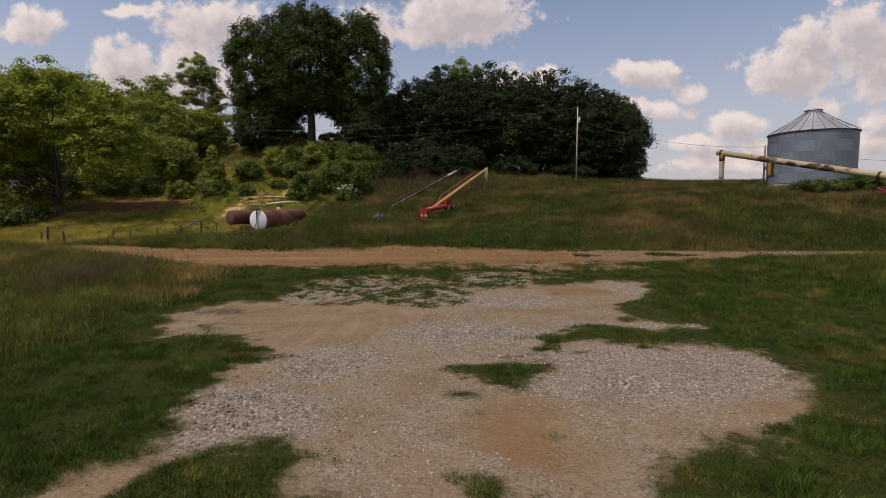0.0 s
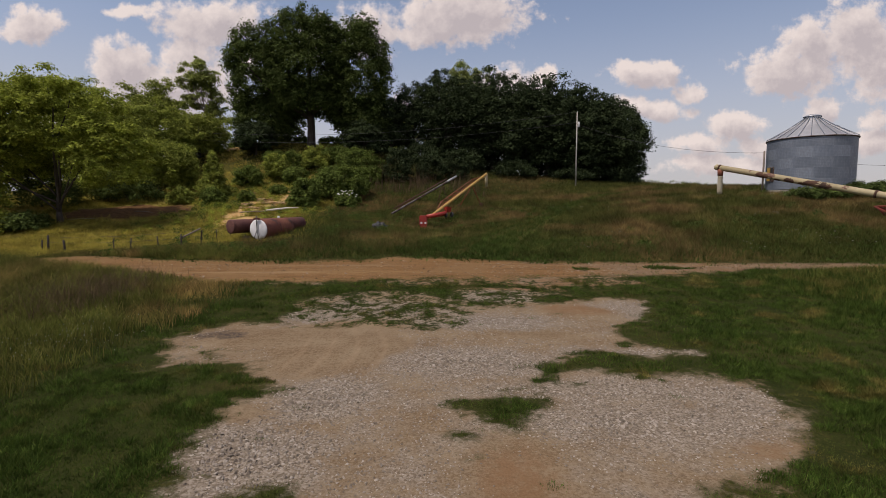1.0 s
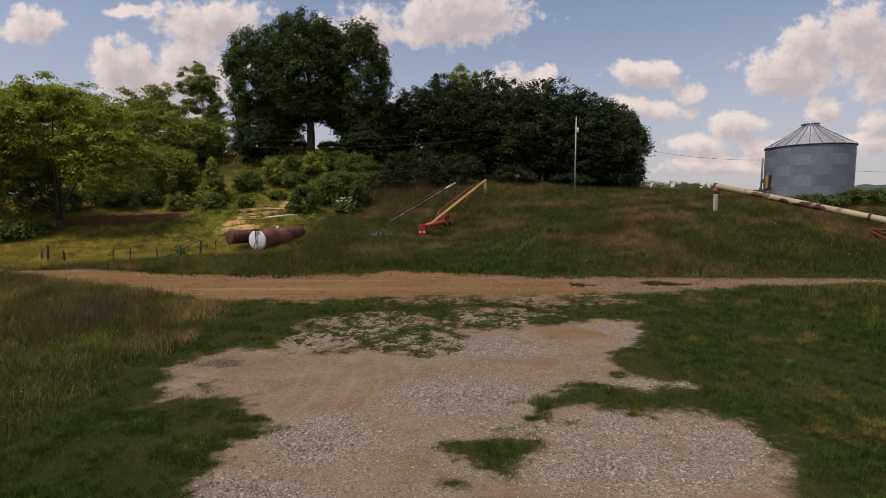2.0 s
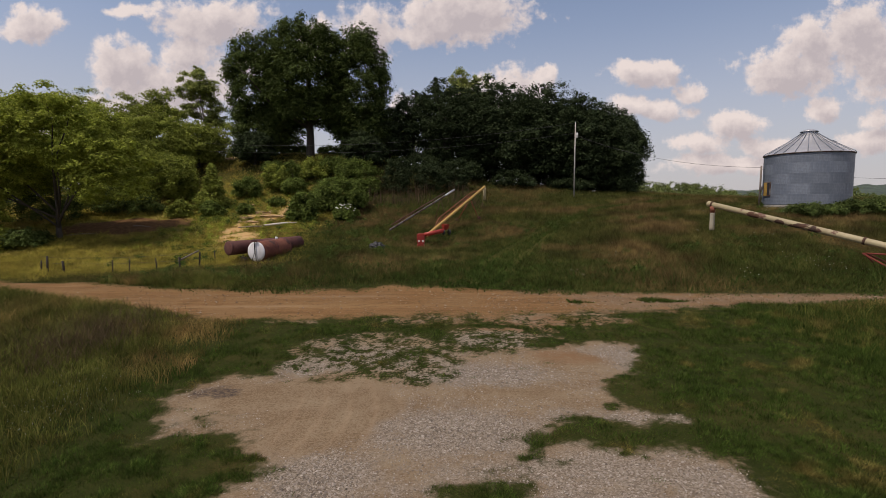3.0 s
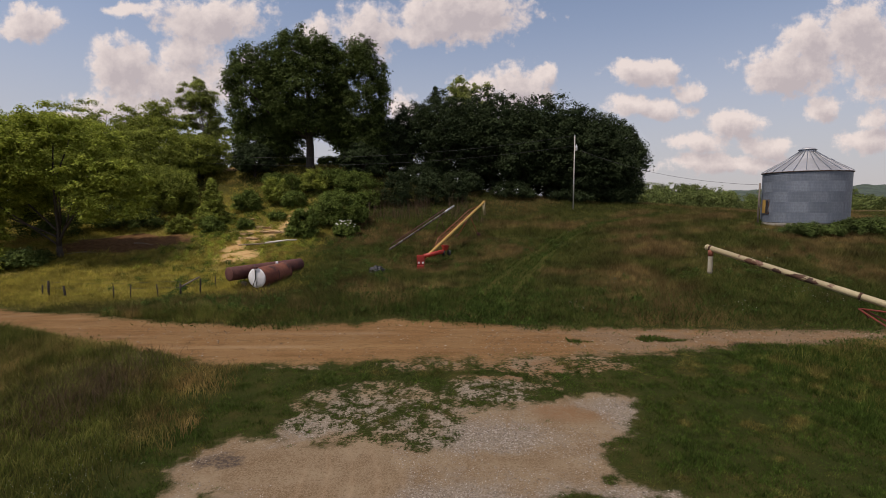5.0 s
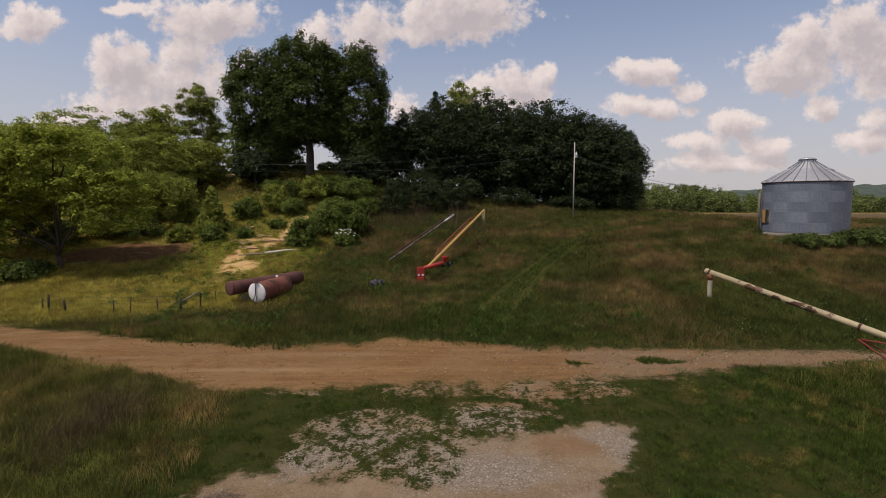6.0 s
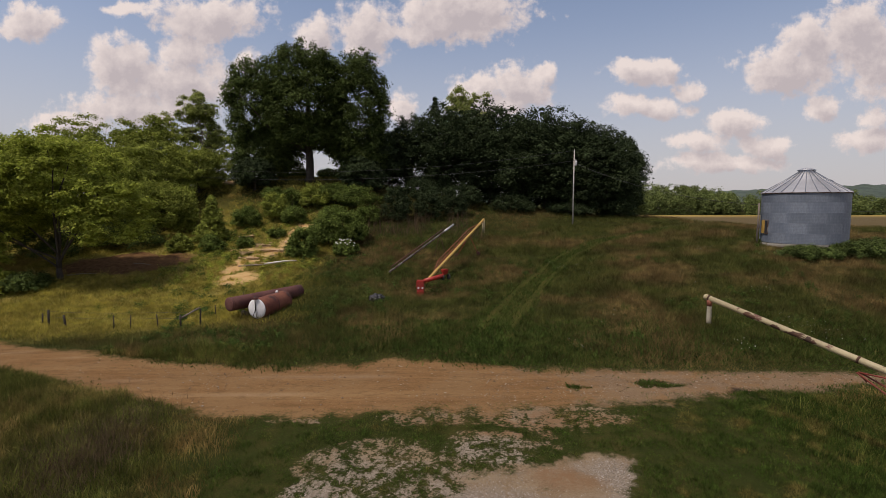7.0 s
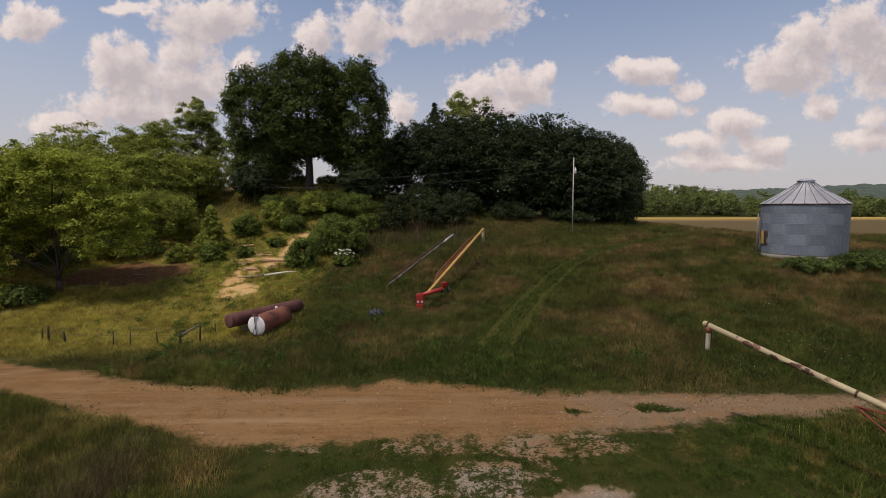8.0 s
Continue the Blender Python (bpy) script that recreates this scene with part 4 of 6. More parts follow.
def bush(name, place, label, tall, wide, leaf, seed, leaves=3500, size=0.12, group=""):
    x, y = place
    ob = thing(name, (x, y, zat(x, y) - 0.05), label, "bush", group)
    rng = np.random.default_rng(seed + 9)
    hulls = dome(tall, wide * 0.92, 0.0)
    for n in range(4):
        turn, h = 1.7 * n + rng.uniform(0, 1.2), tall * rng.uniform(0.5, 0.9)
        hulls.append((0.28 * wide * math.cos(turn), 0.28 * wide * math.sin(turn), h * 0.45, wide * rng.uniform(0.2, 0.3), wide * rng.uniform(0.2, 0.3), h * 0.55))
    cl = crown_tufts(hulls, int(46 + 4.5 * wide * tall), 0.22 + 0.036 * (tall + wide), seed, 0.3)
    part("stem", tubes("stem", limb_runs(cl, 0.15, 0.06, seed + 2, 6), BARK, 5), ob)
    part("foliage", leaf_cloud("foliage", cl, leaves, size, leaf, seed + 3, 0.7), ob)
    return ob


tree("oak_tree", (-17.4, 66.1), "huge spreading dark green oak on top of the knoll",
     [(-0.6, 0, 10.7, 6.4, 6.2, 7.7), (6.6, 0, 9.3, 4.5, 4.8, 8.0), (-7.5, 0, 9.4, 3.6, 4.2, 6.8), (-6.6, 0.5, 3.9, 4.1, 4.0, 3.9), (7.4, 0.5, 3.4, 4.6, 4.0, 3.7), (0.2, 0, 6.4, 5.4, 5.0, 3.2), (-4.6, 1.0, 3.2, 2.4, 2.6, 3.0), (4.2, 1.5, 4.4, 2.2, 2.6, 2.6), (-2.8, 2.2, 3.0, 2.0, 2.0, 2.6), (3.0, 2.6, 5.0, 2.0, 2.0, 2.2)],
     OAK_LEAF, BARK, 101, 2000, 0.92, 215000, 0.132, 0.52, 15.5, 4.6, 12, flat=0.66, rough=0.10, deep=0.42)
tree("ash_tree", (-31.6, 68.4), "thin light green tree with open crown beside the oak",
     [(-1.6, 0, 9.6, 3.0, 2.6, 3.4), (-2.8, 0, 6.6, 1.6, 1.6, 1.6), (0.4, 0, 5.6, 2.0, 2.0, 3.0)], PALE_LEAF, BARK_PALE, 111, 130, 0.66, 20000, 0.11, 0.17, 11.0, 3.4, 16, flat=0.45, deep=0.8, lean=-1.2)
tree("locust_tree", (-30.6, 39.4), "broad leafy light green tree with forked grey trunk",
     [(0.4, -0.3, 7.9, 5.8, 4.6, 4.4), (4.8, -0.8, 5.2, 3.6, 3.2, 3.3), (-4.6, -0.5, 7.2, 4.8, 4.0, 4.8), (-5.0, -1.6, 3.0, 3.0, 2.2, 2.6)], LIGHT_LEAF, BARK, 121, 600, 0.82, 118000, 0.094, 0.22, 5.0, 1.3, 8, flat=0.42, rough=0.22, deep=0.4)
tree("locust_tree", (-40.0, 41.0), "broad leafy light green tree at the field edge",
     [(0, 0, 7.8, 5.8, 4.6, 5.0), (4.6, 1, 5.4, 3.8, 3.4, 3.8)], LIGHT_LEAF, BARK, 122, 360, 0.85, 48000, 0.1, 0.26, 9.0, 1.2, 10, flat=0.42, rough=0.2, deep=0.4)
for n, (x, y, h, w) in enumerate(((-33.5, 57.5, 9.0, 9.0), (-39.5, 56.0, 10.0, 10.0), (-38.0, 66.0, 10.5, 9.5), (-45.5, 63.0, 12.0, 11.0), (-31.0, 63.5, 6.0, 7.0))):
    tree("woodland_tree", (x, y), "rounded mid green tree on the wooded slope", dome(h * 1.06, w * 1.06), MID_LEAF, BARK, 131 + n, 240, 0.85, 27000, 0.115, 0.2, h * 0.7, 1.2, 6, "trees on the wooded slope", flat=0.45, rough=0.25)
for n, (x, y, h, w) in enumerate(((-78.0, 109, 21.0, 13.0), (-69.0, 110, 22.5, 13.0), (-60.0, 108, 24.0, 14.0), (-51.0, 111, 23.0, 13.0), (-88.0, 105, 19.0, 13.0))):
    tree("woodland_tree", (x, y), "tall rounded green tree far back on the wooded slope", dome(h, w), MID_LEAF, BARK, 171 + n, 200, 1.2, 17000, 0.22, 0.3, h * 0.7, 3.0, 5, "trees on the wooded slope", flat=0.5, rough=0.25)
for x, y, h, w, seed in ((-7.0, 67.5, 8.6, 8.0, 138), (-10.0, 63.5, 5.0, 6.0, 139), (-23.6, 63.0, 4.6, 5.6, 140)):
    tree("thicket_tree", (x, y), "dark green small tree beside the oak", dome(h, w), GROVE_LEAF, BARK, seed, 110, 0.75, 13000, 0.14, 0.16, h * 0.7, 1.0, 6)

first = tree("grove_tree", (7.0, 70.0), "dense dark green tree with foliage to the ground", dome(15.2, 12.8, 0.0), GROVE_LEAF, BARK, 141, 460, 0.95, 30000, 0.15, 0.28, 9.0, 2.0, 5, "trees of the dark grove", rough=0.2)
second = tree("grove_tree", (14.5, 69.0), "dense dark green tree with foliage to the ground", dome(14.8, 13.2, 0.0), GROVE_LEAF, BARK, 142, 460, 0.95, 30000, 0.15, 0.28, 9.0, 2.0, 5, "trees of the dark grove", rough=0.2)
for n, (x, y, s) in enumerate(((0.5, 69, 0.86), (20.0, 69.5, 0.93), (24.2, 73.0, 0.90), (26.6, 78.5, 0.92), (-4.0, 70, 0.72), (10.5, 76, 1.04), (18.0, 76, 0.98), (23.0, 80, 0.98), (3.5, 76, 0.98), (11.0, 68.5, 0.86), (17.5, 67.5, 0.82), (22.8, 68.0, 0.74))):
    copy_thing((first, second)[n % 2], pose(x, y, zat(x, y) - 0.05, 0, 0, 67 * n + 20) @ Matrix.Scale(s, 4))
tree("willow_tree", (5.2, 88.6), "tall pale green tree rising behind the grove", [(0, 0, 17.5, 5.0, 4.6, 8.0), (-2.0, 0, 20.0, 2.6, 2.2, 4.8)], PALE_LEAF, BARK_PALE, 151, 150, 0.9, 16000, 0.16, 0.25, 20.0, 9.0, 8, deep=0.6)
tree("pale_tree", (-8.5, 97.0), "pale green tree far behind the oak", [(0, 0, 13.0, 5.0, 5.0, 6.6)], PALE_LEAF, BARK_PALE, 152, 110, 1.0, 9000, 0.2, 0.25, 16.0, 6.0, 6)


def cone_tufts(low, high, wide, count, seed, radius):
    """Tufts in whorls up a conical crown."""
    rng = np.random.default_rng(seed)
    out = []
    for n in range(count):
        f = n / count
        r = (1.04 - f) * wide / 2 * rng.uniform(0.45, 1.05)
        out.append((r * math.cos(n * 2.4), r * math.sin(n * 2.4), low + (high - low) * f, radius * rng.uniform(0.7, 1.25) * (1.1 - 0.5 * f)))
    return out


def conifer(name, x, y, label, category, low, high, wide, leaf, seed, tufts, tuft_r, leaves, size, trunk_r):
    ob = thing(name, (x, y, zat(x, y) - 0.05), label, category)
    part("trunk", tubes("trunk", [([(0, 0, -0.2), (0, 0, high * 0.5), (0, 0, high)], [trunk_r, trunk_r * 0.65, 0.03])], BARK, 8), ob)
    part("crown", leaf_cloud("crown", cone_tufts(low, high, wide, tufts, seed, tuft_r), leaves, size, leaf, seed + 1, 0.5), ob)


conifer("pine_tree", -0.9, 80.7, "dark pine tree with spiky top among broadleaf trees", "tree", 8.0, 18.6, 5.4, GROVE_LEAF, 7, 70, 0.6, 11000, 0.13, 0.3)
conifer("cedar_bush", -23.2, 50.2, "upright dense green cedar bush on the sandy bank", "bush", 0.2, 4.7, 3.9, MID_LEAF, 203, 110, 0.45, 20000, 0.085, 0.12)

BUSHES = [
    ("shrub", -30.0, 52.6, 6.4, 8.0, MID_LEAF, 34000, "large rounded green shrub on the slope"),
    ("shrub", -33.5, 49.0, 5.0, 6.0, MID_LEAF, 12000, "large rounded green shrub on the slope"),
    ("shrub", -10.3, 50.5, 3.7, 6.4, BUSH_LEAF, 26000, "dense glossy green mounded bush on the slope"),
    ("shrub", -12.6, 45.2, 3.0, 3.0, BUSH_LEAF, 11000, "dense dark green bush beside the sandy bank"),
    ("shrub", -21.4, 54.6, 2.4, 3.2, BUSH_LEAF, 7000, "low green bush on the knoll"),
    ("shrub", -18.9, 56.8, 2.9, 3.8, MID_LEAF, 9000, "yellowish green bush on the knoll"),
    ("shrub", -16.6, 55.6, 2.2, 3.0, BUSH_LEAF, 6000, "low green bush on the knoll"),
    ("shrub", -15.2, 59.6, 2.9, 4.2, MID_LEAF, 8000, "yellowish green bush on the knoll"),
    ("shrub", -12.6, 56.8, 1.7, 2.8, BUSH_LEAF, 4500, "low green bush on the knoll"),
    ("shrub", -20.6, 61.0, 1.6, 3.0, BUSH_LEAF, 4500, "low green bush on the knoll"),
    ("shrub", -17.8, 59.2, 2.4, 4.2, BUSH_LEAF, 7500, "low green bush on the knoll"),
    ("shrub", -13.0, 60.6, 2.6, 4.4, BUSH_LEAF, 7500, "low green bush on the knoll"),
    ("shrub", -8.4, 56.4, 2.2, 3.6, BUSH_LEAF, 6000, "low green bush on the knoll"),
    ("undergrowth", -6.2, 71.5, 3.4, 6.0, GROVE_LEAF, 6000, "dark undergrowth between oak and grove"),
    ("undergrowth", -10.4, 71.0, 2.6, 4.6, GROVE_LEAF, 5000, "dark undergrowth between oak and grove"),
    ("shrub", -10.0, 60.0, 2.8, 6.0, BUSH_LEAF, 9000, "low green bush on the knoll"),
    ("shrub", -22.8, 67.5, 2.4, 4.6, BUSH_LEAF, 6000, "low green bush along the crest of the knoll"),
    ("shrub", -19.6, 69.5, 1.3, 3.4, BUSH_LEAF, 4000, "low green bush along the crest of the knoll"),
    ("shrub", -15.4, 69.5, 1.6, 3.6, BUSH_LEAF, 5000, "low green bush along the crest of the knoll"),
    ("shrub", -12.2, 68.5, 3.0, 4.0, BUSH_LEAF, 5000, "low green bush along the crest of the knoll"),
    ("undergrowth", -0.6, 67.5, 4.0, 5.0, GROVE_LEAF, 7000, "dark undergrowth at the foot of the grove"),
    ("undergrowth", -2.5, 64.0, 3.2, 5.5, GROVE_LEAF, 7000, "dark undergrowth at the foot of the grove"),
    ("undergrowth", 3.0, 65.0, 3.2, 5.5, GROVE_LEAF, 7000, "dark undergrowth at the foot of the grove"),
    ("undergrowth", 9.5, 65.0, 2.6, 6.0, GROVE_LEAF, 7000, "dark undergrowth at the foot of the grove"),
    ("undergrowth", 17.0, 65.0, 2.2, 6.0, GROVE_LEAF, 7000, "dark undergrowth at the foot of the grove"),
    ("undergrowth", 24.0, 67.0, 2.2, 5.0, GROVE_LEAF, 6000, "dark undergrowth at the foot of the grove"),
    ("shrub", -32.5, 59.0, 3.0, 5.0, MID_LEAF, 8000, "rounded green shrub below the thin tree"),
    ("sapling_clump", -5.0, 57.0, 4.6, 3.6, GROVE_LEAF, 8000, "clump of dark saplings before the grove"),
    ("sapling_clump", -1.6, 58.5, 3.6, 3.6, GROVE_LEAF, 6500, "clump of dark saplings before the grove"),
    ("sapling_clump", 1.5, 60.5, 3.6, 4.0, GROVE_LEAF, 6500, "clump of dark saplings before the grove"),
    ("shrub", -25.0, 47.2, 1.8, 2.6, MID_LEAF, 5000, "small green bush on the bank"),
    ("shrub", -21.8, 47.0, 1.7, 2.4, BUSH_LEAF, 4500, "small green bush on the bank"),
    ("shrub", -19.2, 48.4, 1.2, 1.8, BUSH_LEAF, 3000, "small green bush on the bank"),
    ("shrub", -17.2, 51.6, 1.1, 1.8, BUSH_LEAF, 3000, "small green bush on the bank"),
    ("shrub", -36.5, 36.0, 3.2, 9.0, LIGHT_LEAF, 14000, "low light green thicket under the tree"),
    # undergrowth in dark leaf, which carries the shade beneath the left trees
    ("undergrowth", -36.5, 45.0, 4.0, 7.0, OAK_LEAF, 12000, "undergrowth behind the light green trees, coloured dark for their shade"),
    ("undergrowth", -30.5, 48.2, 3.4, 6.0, OAK_LEAF, 10000, "undergrowth behind the light green trees, coloured dark for their shade"),
    ("shrub", -31.6, 37.2, 1.6, 4.0, OAK_LEAF, 8000, "dark brambles round the foot of the tree"),
    ("shrub", 28.6, 37.9, 1.15, 4.2, OAK_LEAF, 9000, "dark green brambles against the grain bin"),
    ("shrub", 32.2, 37.6, 1.5, 3.8, OAK_LEAF, 9000, "dark green brambles against the grain bin"),
    ("shrub", 35.5, 39.5, 1.2, 3.4, OAK_LEAF, 7000, "dark green brambles against the grain bin"),
]
for n, (name, x, y, h, w, leaf, count, label) in enumerate(BUSHES):
    bush(name, (x, y), label, h, w, leaf, 201 + n, count, 0.075 if leaf is OAK_LEAF else 0.095)


# ---- far woods and hills ----
def build_distance():
    rng = np.random.default_rng(301)
    tufts = []
    for n in range(300):
        f = rng.uniform(0, 1)
        x, y = 140 + 240 * f, 386 + 20 * math.sin(6 * f) + 80 * rng.uniform(0, 1) ** 1.4
        tall, wide = rng.uniform(13, 21) * (1.15 - 0.42 * smooth(0.10, 0.60, f)), rng.uniform(8, 13)
        for m in range(14):
            d = rng.normal(size=3)
            d /= np.linalg.norm(d)
            tufts.append((x + d[0] * wide * 0.42, y + d[1] * wide * 0.42, zat(x, y) + tall * (0.5 + 0.44 * d[2]), rng.uniform(2.4, 4.2)))
    me = leaf_cloud("far_woods", tufts, 125000, 0.7, FAR_LEAF, 302, 0.75)
    tagged(new("far_woods", me), "belt of green broadleaf woods beyond the field", "woods", kind="stuff")
    xs, ys = np.linspace(-900, 1700, 260), np.linspace(850, 1500, 26)
    gx, gy = np.meshgrid(xs, ys, indexing="ij")
    up = smooth(850, 1200, gy)
    z = -2 + up * (26 + 28 * smooth(500, 1000, gx) + 7 * fbm(gx, gy, 300, 61)) + 11 * fbm(gx, gy, 26, 62, 3) * up
    i, j = np.meshgrid(np.arange(259), np.arange(25), indexing="ij")
    f = np.stack([i * 26 + j, (i + 1) * 26 + j, (i + 1) * 26 + j + 1, i * 26 + j + 1], -1).reshape(-1, 4)
    # the haze of distance is mixed into the colour of the hills
    hill = surface("hazy_hill_woods", (0.062, 0.086, 0.060), (0.040, 0.060, 0.046), 0.03, 0.12, 0.95, 0, None, 0.6, 1.0)
    tagged(new("backdrop", mesh_of("backdrop", np.stack([gx, gy, z], -1).reshape(-1, 3), f, hill, True)), "low wooded hills on the hazy horizon", "hills", kind="structure")


build_distance()


# ---- grain bin ----
def build_bin():
    R, H, RINGS, SHEETS, PANELS = 3.17, 4.27, 5, 7, 24
    x, y = 31.6, 42.8
    z0 = 4.12
    ob = thing("grain_bin", (x, y, z0), "round corrugated galvanised steel grain bin with conical roof", "grain bin", turn=8)
    base = part("foundation", lathe([(0.0, -0.6), (R + 0.12, -0.6), (R + 0.12, 0.0), (R + 0.1, 0.03), (0, 0.03)], 64, surface("concrete", (0.27, 0.25, 0.22), (0.20, 0.185, 0.16), 2, 30, 0.9)), ob)
    ring_h = H / RINGS
    waves = 7
    zz = np.linspace(0, ring_h + 0.02, waves * 4 + 1)
    ang = np.linspace(0, 2 * np.pi / SHEETS + 0.02, 11)
    rr = R + 0.003 * np.sin(zz / ring_h * waves * 2 * np.pi)
    v = np.stack([rr[:, None] * np.cos(ang), rr[:, None] * np.sin(ang), np.repeat(zz[:, None], len(ang), 1)], -1).reshape(-1, 3)
    i, j = np.meshgrid(np.arange(len(zz) - 1), np.arange(len(ang) - 1), indexing="ij")
    n = len(ang)
    f = np.stack([i * n + j, i * n + j + 1, (i + 1) * n + j + 1, (i + 1) * n + j], -1).reshape(-1, 4)
    sheet = mesh_of("wall_sheet", v, f, GALV, True)
    for r in range(RINGS):
        for s in range(SHEETS):
            part("wall_sheet", sheet, ob, at=pose(0, 0, 0.08 + r * ring_h, 0, 0, (s + 0.5 * (r % 2)) * 360 / SHEETS) @ Matrix.Diagonal((1 + 0.0012 * (r % 2), 1 + 0.0012 * (r % 2), 1, 1)))
    # roof panels, each with a rib on one side
    top, slope_r = 0.42, 1.86
    w = 2 * math.pi / PANELS
    prof = [(0.0, 0.0), (0.02, 0.05), (0.045, 0.05), (0.065, 0.0), (0.5, 0.008), (1.0, 0.0)]
    v = []
    for rad, zed in ((R + 0.07, -0.03), (R * 0.66, slope_r * 0.36), (R * 0.33, slope_r * 0.73), (top, slope_r)):
        for a, up in prof:
            wide = a if a > 0.1 or a == 0 else a * R / max(rad, 0.8)
            v.append((rad * math.cos(wide * w), rad * math.sin(wide * w), zed + up))
    n = len(prof)
    f = np.array([[i * n + j, i * n + j + 1, (i + 1) * n + j + 1, (i + 1) * n + j] for i in range(3) for j in range(n - 1)])
    panel = mesh_of("roof_panel", v, f, ROOFING)
    for s in range(PANELS):
        part("roof_panel", panel, ob, at=pose(0, 0, H + 0.1, 0, 0, s * 360 / PANELS))
    rib = tubes("roof_rib", [([(R + 0.08, 0, 0.03), (R * 0.5, 0, slope_r * 0.545 + 0.04), (top + 0.05, 0, slope_r + 0.02)], [0.024, 0.024, 0.022])], GALV, 5)
    for s in range(PANELS):
        part("roof_rib", rib, ob, at=pose(0, 0, H + 0.1, 0, 0, s * 360 / PANELS + 0.6))
    part("eave_ring", lathe([(R + 0.02, H - 0.02), (R + 0.085, H + 0.01), (R + 0.085, H + 0.07), (R + 0.02, H + 0.09)], 72, GREY_STEEL), ob, "dark eave edge under the roof")
    cap = part("roof_cap", lathe([(0.60, H + slope_r - 0.10), (0.60, H + slope_r + 0.20), (0.57, H + slope_r + 0.23), (0.34, H + slope_r + 0.33), (0.0, H + slope_r + 0.38)], 32, ROOFING), ob, "round steel fill cap at the peak")
    part("rim", lathe([(0.60, H + slope_r + 0.10), (0.67, H + slope_r + 0.12), (0.67, H + slope_r + 0.17), (0.60, H + slope_r + 0.19)], 32, GALV), cap)
    # door towards the pole, with an open yellow leaf
    a0 = math.atan2(-y - 2.6, -x + 0) + math.radians(-58.5 - 8)
    # no opening is cut: a black box paints the dark inside the doorway
    for k, (name, mat_, size, da, zed, out_) in enumerate((("door_frame", GREY_STEEL, (0.10, 0.80, 1.25), 0.0, 1.42, 0.01), ("door_opening", BLACK, (0.06, 0.34, 1.06), 0.062, 1.42, 0.045), ("door", YELLOW, (0.05, 0.46, 1.12), -0.075, 1.42, 0.07))):
        a = a0 + da
        p = part(name, box_mesh(size, mat_, 0.008), ob, {"door": "yellow painted hatch door", "door_opening": "black box for the dark inside of the open doorway", "door_frame": "steel door frame"}[name],
                 at=pose((R + out_) * math.cos(a), (R + out_) * math.sin(a), zed, 0, 0, math.degrees(a)))
    a = a0 + 2.6
    part("roof_vent", box_mesh((0.34, 0.5, 0.10), GALV, 0.02), ob, at=pose(1.75 * math.cos(a), 1.75 * math.sin(a), H + 1.06, 0, 0, math.degrees(a)) @ pose(0, 0, 0, 0, 30, 0))
    return ob


build_bin()


# ---- poles and cables ----
def build_poles():
    x, y = 15.7, 58.5
    z = zat(x, y)
    ob = thing("utility_pole", (x, y, z), "pale grey wooden utility pole with small transformer", "utility pole")
    top = 13.75 - z
    part("post", tubes("post", [([(0, 0, -0.6), (0, 0, top * 0.5), (0, 0, top)], [0.085, 0.075, 0.06])], POLE_WOOD, 12), ob)
    can = part("transformer", lathe([(0.0, 0.0), (0.10, 0.0), (0.12, 0.03), (0.12, 0.50), (0.10, 0.54), (0.0, 0.58)], 16, WHITE), ob, "pale grey transformer can", at=pose(0.2, -0.06, top - 1.7))
    part("bushing", lathe([(0.0, 0.0), (0.03, 0.0), (0.05, 0.05), (0.03, 0.09), (0.05, 0.13), (0.02, 0.2), (0, 0.21)], 10, WHITE), can, at=pose(0, 0, 0.52))
    part("bracket", box_mesh((0.20, 0.06, 0.08), GREY_STEEL, 0.01, (0.10, 0, top - 1.4)), ob)
    part("insulator", lathe([(0.0, 0.0), (0.03, 0.0), (0.05, 0.05), (0.03, 0.09), (0.045, 0.13), (0.0, 0.17)], 10, WHITE), ob, at=pose(0, 0, top))
    bx, by = 28.15, 43.6
    bz = zat(bx, by)
    sp = thing("service_pole", (bx, by, bz), "short brown wooden service pole beside the grain bin", "pole")
    part("post", tubes("post", [([(0, 0, -0.5), (0.02, 0, 1.8), (0.03, 0, 7.6 - bz)], [0.085, 0.08, 0.07])], WOOD, 10), sp)
    part("meter_box", box_mesh((0.22, 0.16, 0.36), GREY_STEEL, 0.02, (-0.02, -0.17, 1.6)), sp)

    def cable(a, b, sag, label, r=0.014):
        a, b = np.array(a), np.array(b)
        t = np.linspace(0, 1, 28)[:, None]
        p = a * (1 - t) + b * t
        p[:, 2] -= (4 * sag * t * (1 - t))[:, 0]
        tagged(new("overhead_cable", tubes("overhead_cable", [(p, r)], WIRE, 5)), label, "cable")

    cable((x, y, 13.8), (-52, 62, 14.2), 2.6, "thin dark overhead power line before the trees")
    cable((x, y, 12.6), (-52, 62, 13.2), 2.4, "thin dark overhead power line before the trees")
    cable((x, y, 12.4), (bx, by, 7.45), 0.9, "thin dark cable from the utility pole to the bin")
    cable((bx, by, 7.3), (75, 60, 9.5), 1.4, "thin dark cable running on past the bin", 0.012)


build_poles()


# ---- grain augers ----
def between(a, b):
    """A pose whose x axis runs from a to b, with its length."""
    a, b = Vector(a), Vector(b)
    d = b - a
    m = d.to_track_quat("X", "Z").to_matrix().to_4x4()
    return Matrix.Translation(a) @ m, d.length


def rod(name, a, b, r, material, parent, label="", sides=8):
    return part(name, tubes(name, [([a, b], [r, r])], material, sides), parent, label)


